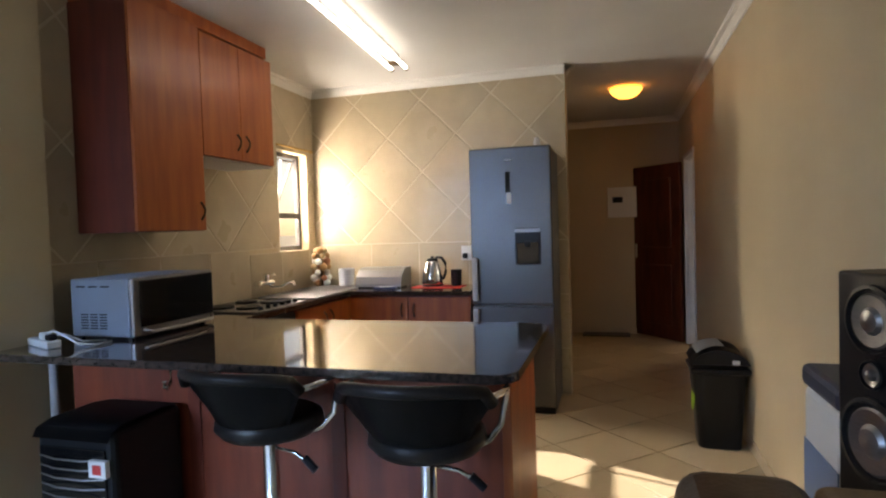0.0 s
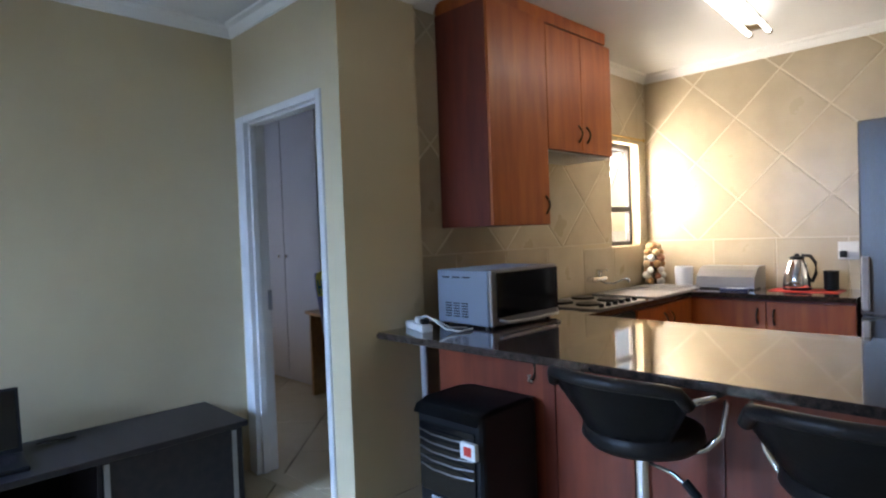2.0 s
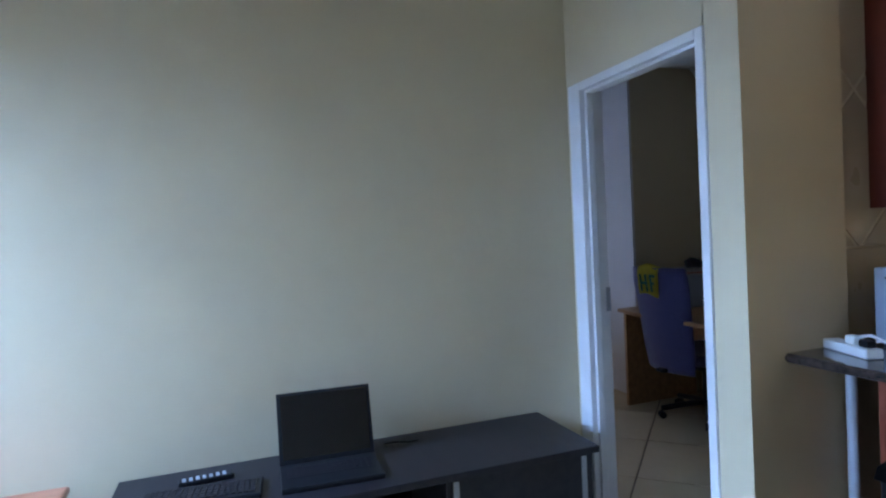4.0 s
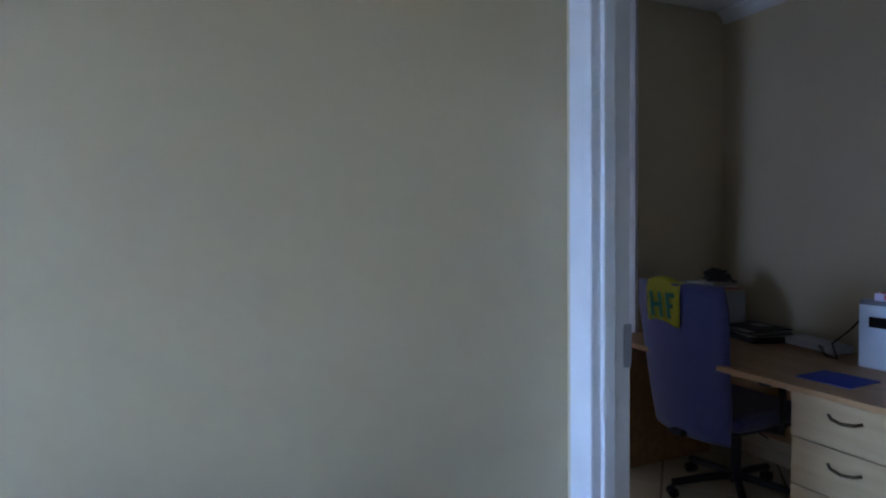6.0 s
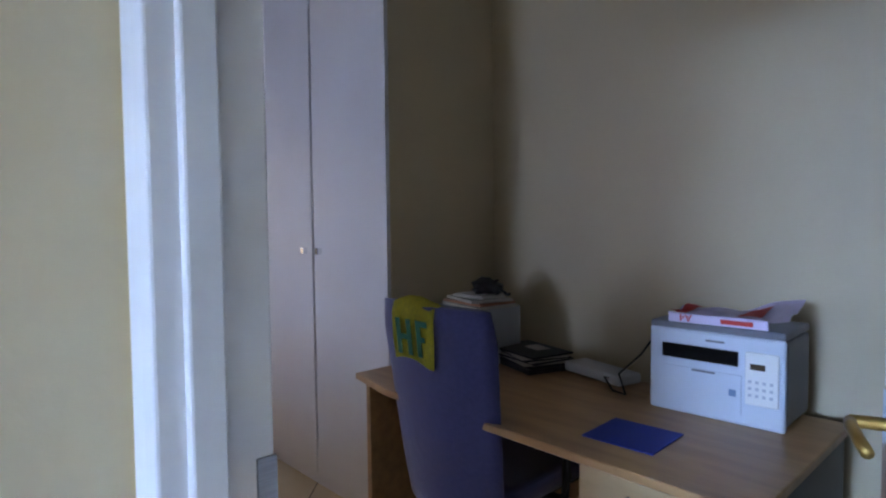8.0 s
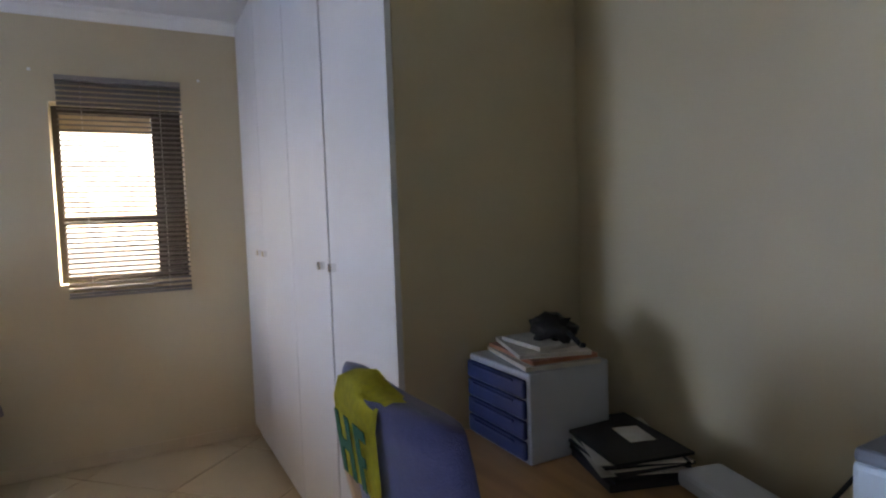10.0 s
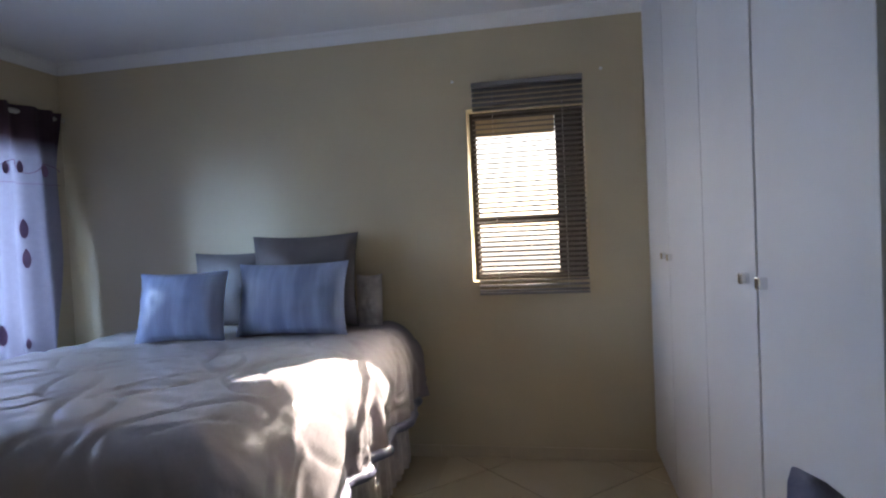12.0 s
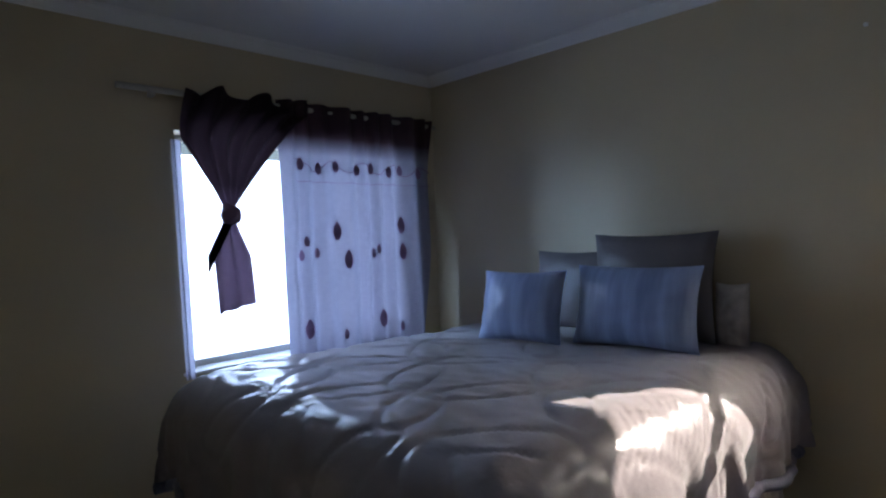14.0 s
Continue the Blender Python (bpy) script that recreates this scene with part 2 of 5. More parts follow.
def thing(name, place, label, category, group="", turn=0):
    ob = new(name)
    ob.empty_display_size = 0.1
    ob.location = place
    ob.rotation_euler = (0, 0, radians(turn))
    return tagged(ob, label, category, group)


def clip(poly, axis, limit, keep_above):
    out = []
    for k in range(len(poly)):
        a, b = poly[k], poly[(k + 1) % len(poly)]
        ia = (a[axis] >= limit) == keep_above
        ib = (b[axis] >= limit) == keep_above
        if ia:
            out.append(a)
        if ia != ib:
            f = (limit - a[axis]) / (b[axis] - a[axis])
            out.append((a[0] + f * (b[0] - a[0]), a[1] + f * (b[1] - a[1])))
    return out


def diamonds(x0, x1, y0, y1, side, ox, oy, gap):
    """Outlines of square tiles laid at 45 degrees with a corner at (ox, oy), cut to a rectangle."""
    h = side / math.sqrt(2)
    r = h - gap / math.sqrt(2)
    made = []
    for i in range(int((x0 - ox) / h) - 2, int((x1 - ox) / h) + 3):
        for j in range(int((y0 - oy) / h) - 2, int((y1 - oy) / h) + 3):
            if (i + j) % 2 == 0:
                continue
            cx, cy = ox + i * h, oy + j * h
            p = [(cx + r, cy), (cx, cy + r), (cx - r, cy), (cx, cy - r)]
            for axis, limit, above in ((0, x0, True), (0, x1, False), (1, y0, True), (1, y1, False)):
                p = clip(p, axis, limit, above) if p else p
            if len(p) >= 3:
                area = abs(sum(p[k][0] * p[(k + 1) % len(p)][1] - p[(k + 1) % len(p)][0] * p[k][1] for k in range(len(p)))) / 2
                if area > 0.0006:
                    made.append(p)
    return made


# ---- plan ----
XR, XK, XP, XL, XW = -0.09, -3.445, -3.402, -4.47, -8.084          # right wall, kitchen wall, its thicker end, lounge west wall, bedroom west wall
YB, YK, YD, YS, YL = 7.17, 4.393, 1.267, -1.225, -2.3  # hall back, kitchen far wall, door wall, bedroom south, lounge south
XF, YW, YN, YX = -1.2, 2.61, 3.27, -5.68              # end of far wall, wardrobe front, bedroom north, wardrobe side (x)
HC = 2.63                                              # ceiling
T = 0.11


def wall(name, x0, x1, y0, y1, z0=0.0, z1=HC + 0.02, mat=PAINT, opening=None):
    """A wall slab; opening: (from, to, bottom, top) along its length."""
    bm = bmesh.new()
    if opening is None:
        box(bm, x0, x1, y0, y1, z0, z1)
    else:
        a, b, lo, hi = opening
        if x1 - x0 > y1 - y0:
            box(bm, x0, a, y0, y1, z0, z1)
            box(bm, b, x1, y0, y1, z0, z1)
            if lo > z0:
                box(bm, a, b, y0, y1, z0, lo)
            box(bm, a, b, y0, y1, hi, z1)
        else:
            box(bm, x0, x1, y0, a, z0, z1)
            box(bm, x0, x1, b, y1, z0, z1)
            if lo > z0:
                box(bm, x0, x1, a, b, z0, lo)
            box(bm, x0, x1, a, b, hi, z1)
        bmesh.ops.remove_doubles(bm, verts=bm.verts, dist=0.0005)
    return part(name, bm, mat, kind="structure")


wall("wall_kitchen_west", XK - 0.115, XK, YD, YK, opening=(3.79, 4.26, 1.225, 2.05))
wall("wall_kitchen_end", XK, XP, YD, 1.755)
wall("wall_kitchen_far", XK, XF, YK, YK + T)
wall("wall_hall_back", -2.3, XR, YB, YB + T)
wall("wall_hall_west", -2.3 - T, -2.3, YK + T, YB + T)
wall("wall_hall_inner", -2.3, XF, YK + T, YK + T + 0.004)
wall("wall_right", XR, XR + T, YL - T, YB + T, opening=(5.802, 6.658, 0.0, 2.088))
wall("wall_side_room", XR + T + 1.2, XR + T + 1.3, 5.0, 7.4)
wall("wall_lounge_west", XL - T, XL, YL, YD)
wall("wall_lounge_south", XL - T, XR, YL - T, YL, opening=(-4.25, -1.2, 0.06, 2.12))
wall("wall_door", XL - T, XK - 0.115, YD, YD + T, opening=(-4.384, -3.552, 0.0, 2.088))
wall("wall_bedroom_east", XK - 0.115, XK - 0.111, YD + T, YN + T)
wall("wall_bedroom_north", XW - 0.2, XK - 0.111, YN, YN + T)
wall("wall_bedroom_west", XW - 0.2, XW, YS - 0.2, YN, opening=(1.575, 2.255, 1.07, 2.10))
wall("wall_bedroom_south", XW, XL - T, YS - 0.2, YS, opening=(-7.75, -6.165, 0.75, 2.06))

bm = bmesh.new()
box(bm, XL - T, XK - 0.115, YL - T, YN + T, HC, HC + 0.08)
box(bm, XK - 0.115, XR + 1.5, YL - T, YB + T, HC, HC + 0.08)
bmesh.ops.remove_doubles(bm, verts=bm.verts, dist=0.0005)
part("ceiling_lounge", bm, CEILING, kind="structure")
bm = bmesh.new()
box(bm, XW - 0.2, XL - T - 0.001, YS - 0.2, YN + T, HC, HC + 0.08)
part("ceiling_bedroom", bm, CEILING, kind="structure")


def cornice(name, runs):
    bm = bmesh.new()
    for (ax, ay), (bx, by), (nx, ny) in runs:
        prof = [(0, -0.068), (0.010, -0.064), (0.016, -0.050), (0.034, -0.022), (0.058, -0.012), (0.064, 0.0), (0, 0)]
        rings = []
        d = Vector((bx - ax, by - ay, 0)).normalized()
        for px, py in ((ax, ay), (bx, by)):
            rings.append([bm.verts.new((px + nx * o, py + ny * o, HC + z)) for o, z in prof])
        for k in range(len(prof)):
            bm.faces.new((rings[0][k], rings[0][(k + 1) % len(prof)], rings[1][(k + 1) % len(prof)], rings[1][k]))
    return part(name, bm, CORNICE, kind="structure")


cornice("trim_cornice_lounge", [((XR, YL), (XR, YB), (-1, 0)), ((XL, YL), (XL, YD), (1, 0)), ((XL, YL), (XR, YL), (0, 1)), ((XL, YD), (XP, YD), (0, -1)),
                                ((XP, YD), (XP, 1.755), (1, 0)), ((XK, 1.755), (XK, 1.93), (1, 0)), ((XK, 3.17), (XK, YK), (1, 0)), ((XK, YK), (XF, YK), (0, -1)), ((XF, YK), (XF, YK + T), (1, 0)), ((-2.3, YB), (XR, YB), (0, -1)), ((-2.3, YK + T), (-2.3, YB), (1, 0))])
cornice("trim_cornice_bedroom", [((XW, YS), (XW, YN), (1, 0)), ((XW, YS), (XL - T, YS), (0, 1)), ((YX, YN), (XK - 0.115, YN), (0, -1)), ((XL - T, YS), (XL - T, YD + T), (-1, 0))])


def window(name, axis, at, a, b, lo, hi, split_z=None, mullions=(), sill=0.0, mat=WINDOWFRAME, pane=True):
    """A framed window in the plane axis = at, from a to b and lo to hi."""
    def slab(u0, u1, z0, z1, t0, t1, bm):
        if axis == "x":
            box(bm, at + t0, at + t1, u0, u1, z0, z1)
        else:
            box(bm, u0, u1, at + t0, at + t1, z0, z1)
    base = thing(name, (0, 0, 0), "", "")
    tagged(base, kind="structure")
    bm = bmesh.new()
    w = 0.035
    slab(a, a + w, lo, hi, -0.02, 0.02, bm)
    slab(b - w, b, lo, hi, -0.02, 0.02, bm)
    slab(a + w, b - w, lo, lo + w, -0.02, 0.02, bm)
    slab(a + w, b - w, hi - w, hi, -0.02, 0.02, bm)
    if split_z:
        slab(a + w, b - w, split_z - 0.022, split_z + 0.022, -0.022, 0.022, bm)
    for u in mullions:
        slab(u - 0.022, u + 0.022, lo + w, hi - w, -0.018, 0.018, bm)
    part("window_frame", bm, mat, base)
    if pane:
        for z0, z1 in ([(lo + w, split_z - 0.022), (split_z + 0.022, hi - w)] if split_z else [(lo + w, hi - w)]):
            bm = bmesh.new()
            slab(a + w, b - w, z0, z1, -0.002, 0.002, bm)
            g = part("pane", bm, GLASS, base)
            g.visible_shadow = False
    return base


win1 = window("window_1", "x", XK - 0.09, 3.79, 4.26, 1.225, 2.05, split_z=1.52)
bm = bmesh.new()
for y0, y1, z0, z1 in ((3.83, 3.845, -0.45, 0.0), (4.205, 4.22, -0.45, 0.0), (3.845, 4.205, -0.018, 0.0), (3.845, 4.205, -0.45, -0.435)):
    box(bm, -0.014, 0.014, y0, y1, z0, z1, 0.002)
bmesh.ops.rotate(bm, verts=bm.verts, cent=(0, 0, 0), matrix=Matrix.Rotation(radians(24), 3, "Y"))
bmesh.ops.translate(bm, verts=bm.verts, vec=(XK - 0.115, 0, 2.005))
part("open_sash", bm, WINDOWFRAME, win1)
win2 = window("window_2", "x", XW - 0.16, 1.575, 2.255, 1.07, 2.10, split_z=1.43)
# Added slab: stands for a shaded outside shape and blocks sun there.
boxpart("dark_side_slab", WINDOWFRAME, win2, XW - 0.185, XW - 0.14, 2.09, 2.219, 1.106, 2.064, 0.003)
# Added pale slab standing for the sunlit strip above the glass.
boxpart("pale_top_slab", OUTWALL, win2, XW - 0.18, XW - 0.145, 1.611, 2.088, 1.955, 2.064, 0.003)
window("window_3", "y", YS - 0.16, -7.75, -6.165, 0.75, 2.06, mullions=(-6.96,), mat=WHITEPAINT)
sill = boxpart("window_sill", WHITEPAINT, None, -7.77, -6.15, YS - 0.13, YS + 0.02, 0.735, 0.752, 0.004, kind="structure")
window("window_4", "y", YL - 0.08, -4.25, -1.2, 0.06, 2.12, mullions=(-2.7,))


def door_frame(name, axis, a, b, at0, at1, top):
    """A pressed steel frame round a doorway that runs from a to b."""
    base = thing(name, (0, 0, 0), "", "")
    tagged(base, kind="structure")
    def slab(bm, u0, u1, t0, t1, z0, z1, bv=0.004):
        if axis == "y":
            box(bm, u0, u1, t0, t1, z0, z1, bv)
        else:
            box(bm, t0, t1, u0, u1, z0, z1, bv)
    for nm, u0, u1, s in (("jamb", a - 0.04, a, 1), ("jamb", b, b + 0.04, -1)):
        bm = bmesh.new()
        slab(bm, u0, u1, at0 - 0.012, at1 + 0.012, 0, top + 0.04)
        e0, e1 = (u1 - 0.004, u1 + 0.014) if s > 0 else (u0 - 0.014, u0 + 0.004)
        slab(bm, e0, e1, at0 + 0.02, at0 + 0.062, 0, top)
        part(nm, bm, WHITEPAINT, base)
    bm = bmesh.new()
    slab(bm, a, b, at0 - 0.012, at1 + 0.012, top, top + 0.04)
    slab(bm, a, b, at0 + 0.02, at0 + 0.062, top - 0.014, top + 0.004)
    part("head", bm, WHITEPAINT, base)
    return base


fr = door_frame("door_1", "y", -4.345, -3.59, YD, YD + T, 2.05)
boxpart("architrave", WHITEPAINT, fr, -4.452, -4.3855, YD - 0.004, YD - 0.0005, 0, 2.09, 0.001)
bm = bmesh.new()
box(bm, -4.3465, -4.3405, 1.365, 1.390, 0.955, 1.075, 0.001)
part("strike_plate", bm, STEEL, fr)
leaf = thing("door_leaf", (-3.592, 1.397, 0.012), "white panelled inner door standing open beside the desk", "door", turn=20.5)
leaf["kind"] = "structure"
boxpart("panel", WHITEPAINT, leaf, -0.02, 0.02, 0, 0.745, 0, 2.03, 0.003)
for z0, z1 in ((0.12, 0.86), (1.0, 1.9)):
    bm = bmesh.new()
    for s in (-1, 1):
        for u0, u1, w0, w1 in ((0.1, 0.112, z0, z1), (0.633, 0.645, z0, z1), (0.112, 0.633, z0, z0 + 0.012), (0.112, 0.633, z1 - 0.012, z1)):
            box(bm, min(s * 0.02, s * 0.027), max(s * 0.02, s * 0.027), u0, u1, w0, w1, 0.002)
    part("moulding", bm, WHITEPAINT, leaf)
hd = boxpart("door_handle", CHROME, leaf, -0.029, -0.021, 0.672, 0.708, 0.93, 1.11, 0.003)
rodpart("lever_neck", BRASS, hd, (-0.026, 0.69, 1.06), (-0.07, 0.69, 1.06), 0.009)
bm = bmesh.new()
tube(bm, [(-0.068, 0.69, 1.06), (-0.072, 0.66, 1.061), (-0.07, 0.62, 1.058), (-0.066, 0.585, 1.052)], 0.008)
part("lever", bm, BRASS, hd, smooth=True)
door_frame("door_2", "x", 5.84, 6.62, XR, XR + T, 2.05)
leaf2 = thing("hall_door_leaf", (-0.13, 6.66, 0.012), "dark red-brown panelled wooden door standing open in the hall", "door", turn=42)
leaf2["kind"] = "structure"
boxpart("panel", DOORWOOD, leaf2, -0.02, 0.02, 0, 0.71, 0, 2.02, 0.003)
for z0, z1 in ((0.16, 0.86), (1.06, 1.86)):
    boxpart("raised_panel", DOORWOOD, leaf2, -0.028, 0.028, 0.13, 0.58, z0, z1, 0.008)
boxpart("door_handle", CHROME, leaf2, -0.03, -0.02, 0.65, 0.685, 0.93, 1.1, 0.003)


# ---- kitchen ----
def handle(parent, x, y, z, axis="x", out=1, length=0.1, upright=True, mat=BRONZE):
    bm = bmesh.new()
    pts = []
    for k in range(9):
        f = k / 8
        o = 0.026 * math.sin(math.pi * f) + 0.003
        u = (f - 0.5) * length
        if axis == "x":
            pts.append((x + out * o, y + (0 if upright else u), z + (u if upright else 0)))
        else:
            pts.append((x + (0 if upright else u), y + out * o, z + (u if upright else 0)))
    tube(bm, pts, 0.006, 8)
    part("handle", bm, mat, parent, smooth=True)


def wall_cabinet(name, y0, y1, z0, z1, doors, label):
    cab = thing(name, (XK, (y0 + y1) / 2, z0), label, "cabinet", "kitchen wall cabinets")
    hy = (y1 - y0) / 2
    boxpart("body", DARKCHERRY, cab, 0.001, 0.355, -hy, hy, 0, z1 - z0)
    n = len(doors)
    w = 2 * hy / n
    for i, hs in enumerate(doors):
        d = boxpart("door", CHERRY, cab, 0.357, 0.375, -hy + i * w + 0.0015, -hy + (i + 1) * w - 0.0015, 0.002, z1 - z0 - 0.002, 0.003)
        handle(d, 0.376, -hy + i * w + (0.045 if hs < 0 else w - 0.045), 0.11, "x", 1)
    return cab


wall_cabinet("tall_wall_cabinet", 1.943, 2.447, 1.40, 2.555, [1], "tall cherry-wood wall cabinet above the microwave")
short_cab = wall_cabinet("wall_cabinet", 2.449, 3.165, 1.83, 2.535, [1, -1], "short two-door cherry-wood wall cabinet above the hob")
boxpart("underside", WHITEDOOR, short_cab, 0.001, 0.35, -0.355, 0.355, -0.012, -0.001)
filler = thing("cabinet_filler", (XK, 2.55, 2.556), "cherry-wood filler strip between wall cabinets and ceiling", "panel")
boxpart("board", CHERRY, filler, 0.002, 0.352, -0.60, 0.60, 0.0, 0.073, 0.002)


def rounded(x0, x1, y0, y1, r, corners):
    """An outline with the given corners rounded: 0 = x0y0, 1 = x1y0, 2 = x1y1, 3 = x0y1."""
    out = []
    for i, (cx, cy, sx, sy) in enumerate(((x0, y0, 1, 1), (x1, y0, -1, 1), (x1, y1, -1, -1), (x0, y1, 1, -1))):
        if i not in corners:
            out.append((cx, cy))
            continue
        a0 = (180, 270, 0, 90)[i]
        for k in range(7):
            a = radians(a0 + 15 * k)
            out.append((cx + sx * r + r * math.cos(a), cy + sy * r + r * math.sin(a)))
    return out


bar = thing("granite_bar_top", (0, 0, 0.868), "dark polished granite breakfast bar on a cherry-wood base", "counter")
bm = bmesh.new()
plank(bm, rounded(XK + 0.002, -1.15, 1.43, 2.455, 0.07, (1, 2)), 0, 0.032)
bmesh.ops.bevel(bm, geom=[e for e in bm.edges if abs(e.verts[0].co.z - e.verts[1].co.z) < 1e-5], offset=0.008, segments=3, affect="EDGES")
part("slab", bm, GRANITE, bar)

base = thing("breakfast_bar", (0, 0, 0), "cherry-wood panelled base of the breakfast bar", "cabinet")
# Same cherry as the end panel, painted darker for the shade below the slab.
boxpart("back_panel", SHADECHERRY, base, -3.30, -1.24, 1.75, 1.768, 0.0, 0.866, 0.002)
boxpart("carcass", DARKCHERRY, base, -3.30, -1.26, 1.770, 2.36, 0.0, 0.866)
boxpart("end_panel", CHERRY, base, -1.258, -1.222, 1.742, 2.38, 0.0, 0.866, 0.003)
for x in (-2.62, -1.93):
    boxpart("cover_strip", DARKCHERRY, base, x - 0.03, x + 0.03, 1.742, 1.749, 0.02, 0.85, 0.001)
pipe = thing("pipe_box", (-3.36, 1.70, 0), "grey painted pipe under the end of the bar", "pipe")
rodpart("pipe", GREYPLASTIC, pipe, (0, 0, 0), (0, 0, 0.866), 0.018)

wt = thing("worktop", (0, 0, 0.866), "dark granite kitchen worktop round the corner", "worktop")
bm = bmesh.new()
plank(bm, [(XK + 0.002, 2.457), (-2.86, 2.457), (-2.86, 3.84), (-1.885, 3.84), (-1.885, YK - 0.012), (XK + 0.002, YK - 0.012)], 0, 0.032)
part("slab", bm, GRANITE, wt)


def base_cabinet(name, x0, x1, y0, y1, face, doors, label):
    cab = thing(name, ((x0 + x1) / 2, (y0 + y1) / 2, 0), label, "cabinet", "kitchen base cabinets")
    hx, hy = (x1 - x0) / 2, (y1 - y0) / 2
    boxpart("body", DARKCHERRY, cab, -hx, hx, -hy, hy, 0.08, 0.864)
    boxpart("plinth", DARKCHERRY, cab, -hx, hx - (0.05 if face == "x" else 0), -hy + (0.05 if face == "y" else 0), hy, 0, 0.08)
    n = doors
    for i in range(n):
        if face == "x":
            w = 2 * hy / n
            d = boxpart("door", CHERRY, cab, hx + 0.002, hx + 0.02, -hy + i * w + 0.002, -hy + (i + 1) * w - 0.002, 0.09, 0.85, 0.003)
            handle(d, hx + 0.021, -hy + i * w + (w - 0.05 if i % 2 == 0 else 0.05), 0.75, "x", 1)
        else:
            w = 2 * hx / n
            d = boxpart("door", CHERRY, cab, -hx + i * w + 0.002, -hx + (i + 1) * w - 0.002, -hy - 0.02, -hy - 0.002, 0.09, 0.85, 0.003)
            handle(d, -hx + i * w + (w - 0.05 if i % 2 == 0 else 0.05), -hy - 0.021, 0.75, "y", -1)
    return cab


base_cabinet("base_cabinet", XK + 0.01, -2.89, 3.05, 3.87, "x", 2, "cherry-wood base cabinet under the sink")
base_cabinet("corner_cabinet", -2.88, -1.89, 3.88, YK - 0.02, "y", 2, "cherry-wood double cabinet under the far worktop")
oven = thing("built_in_oven", (-3.165, 2.75, 0), "black built-in oven under the hob", "oven")
boxpart("body", BLACKPLASTIC, oven, -0.26, 0.27, -0.28, 0.29, 0.08, 0.864)
boxpart("glass_door", GLASSBLACK, oven, 0.272, 0.29, -0.275, 0.285, 0.2, 0.72, 0.004)
boxpart("control_panel", BLACKPLASTIC, oven, 0.272, 0.292, -0.275, 0.285, 0.73, 0.85, 0.004)

hob = thing("hob", (-3.13, 2.92, 0.899), "steel four-plate hob with dark plates and black knobs", "hob")
boxpart("tray", STEEL, hob, -0.25, 0.24, -0.29, 0.29, 0, 0.008, 0.003)
for x, y, r in ((-0.13, -0.14, 0.09), (-0.13, 0.14, 0.075), (0.08, -0.14, 0.075), (0.08, 0.14, 0.09)):
    bm = bmesh.new()
    lathe(bm, [(r, 0.008), (r, 0.018), (r - 0.006, 0.022), (0.02, 0.022), (0.0, 0.019)], centre=(x, y, 0))
    part("plate", bm, BLACKPLASTIC, hob)
for k in range(6):
    rodpart("knob", BLACKPLASTIC, hob, (0.205, -0.2 + 0.08 * k, 0.008), (0.205, -0.2 + 0.08 * k, 0.03), 0.017, 0.014, n=12)

sink = thing("sink", (-3.13, 3.78, 0.899), "stainless steel sink with ribbed drainer", "sink")
bm = bmesh.new()
box(bm, -0.24, 0.24, -0.43, -0.38, 0, 0.008, 0.003)
box(bm, -0.24, 0.24, 0.03, 0.45, 0, 0.007, 0.002)
box(bm, -0.24, -0.20, -0.38, 0.03, 0, 0.008)
box(bm, 0.19, 0.24, -0.38, 0.03, 0, 0.008)
for k in range(9):
    box(bm, -0.17, 0.17, 0.07 + 0.04 * k, 0.08 + 0.04 * k, 0.006, 0.012, 0.002)
part("drainer", bm, STEEL, sink)
bm = bmesh.new()
box(bm, -0.20, 0.19, -0.38, 0.03, 0.0005, 0.002)
part("bowl", bm, STEEL, sink)
tap = thing("kitchen_tap", (XK + 0.003, 3.50, 1.0), "chrome wall-mounted mixer tap with swivel spout", "tap")
bm = bmesh.new()
rod(bm, (0, -0.075, 0), (0.05, -0.075, 0), 0.022)
rod(bm, (0, 0.075, 0), (0.05, 0.075, 0), 0.022)
rod(bm, (0.05, -0.09, 0), (0.05, 0.09, 0), 0.017)
part("body", bm, CHROME, tap)
bm = bmesh.new()
rod(bm, (0.05, 0, 0.01), (0.05, 0, 0.06), 0.02, 0.024)
box(bm, 0.03, 0.12, -0.012, 0.012, 0.06, 0.072, 0.004)
part("lever", bm, CHROME, tap)
bm = bmesh.new()
tube(bm, [(0.05, 0, -0.01), (0.09, 0.02, -0.03), (0.15, 0.04, -0.03), (0.21, 0.05, 0.0), (0.25, 0.06, 0.0), (0.255, 0.06, -0.025)], 0.009)
part("spout", bm, CHROME, tap, smooth=True)

# fridge
fridge = thing("fridge_freezer", (-1.57, 4.12, 0), "tall grey steel fridge-freezer with water dispenser", "fridge")
boxpart("body", FRIDGESTEEL, fridge, -0.298, 0.298, -0.215, 0.24, 0.02, 1.93, 0.006)
boxpart("lower_door", FRIDGESTEEL, fridge, -0.30, 0.30, -0.27, -0.218, 0.05, 0.785, 0.012)
up = boxpart("upper_door", FRIDGESTEEL, fridge, -0.30, 0.30, -0.27, -0.218, 0.797, 1.945, 0.012)
boxpart("plinth", BLACKPLASTIC, fridge, -0.29, 0.29, -0.25, -0.2, 0.0, 0.045)
disp = boxpart("dispenser", BLACKPLASTIC, up, 0.03, 0.215, -0.275, -0.268, 1.09, 1.355, 0.004)
boxpart("recess", GLASSBLACK, disp, 0.045, 0.2, -0.277, -0.275, 1.1, 1.25, 0.002)
boxpart("control_strip", STEEL, disp, 0.03, 0.215, -0.279, -0.2755, 1.325, 1.352, 0.002)
boxpart("spout", BLACKPLASTIC, disp, 0.1, 0.145, -0.29, -0.277, 1.22, 1.26, 0.004)
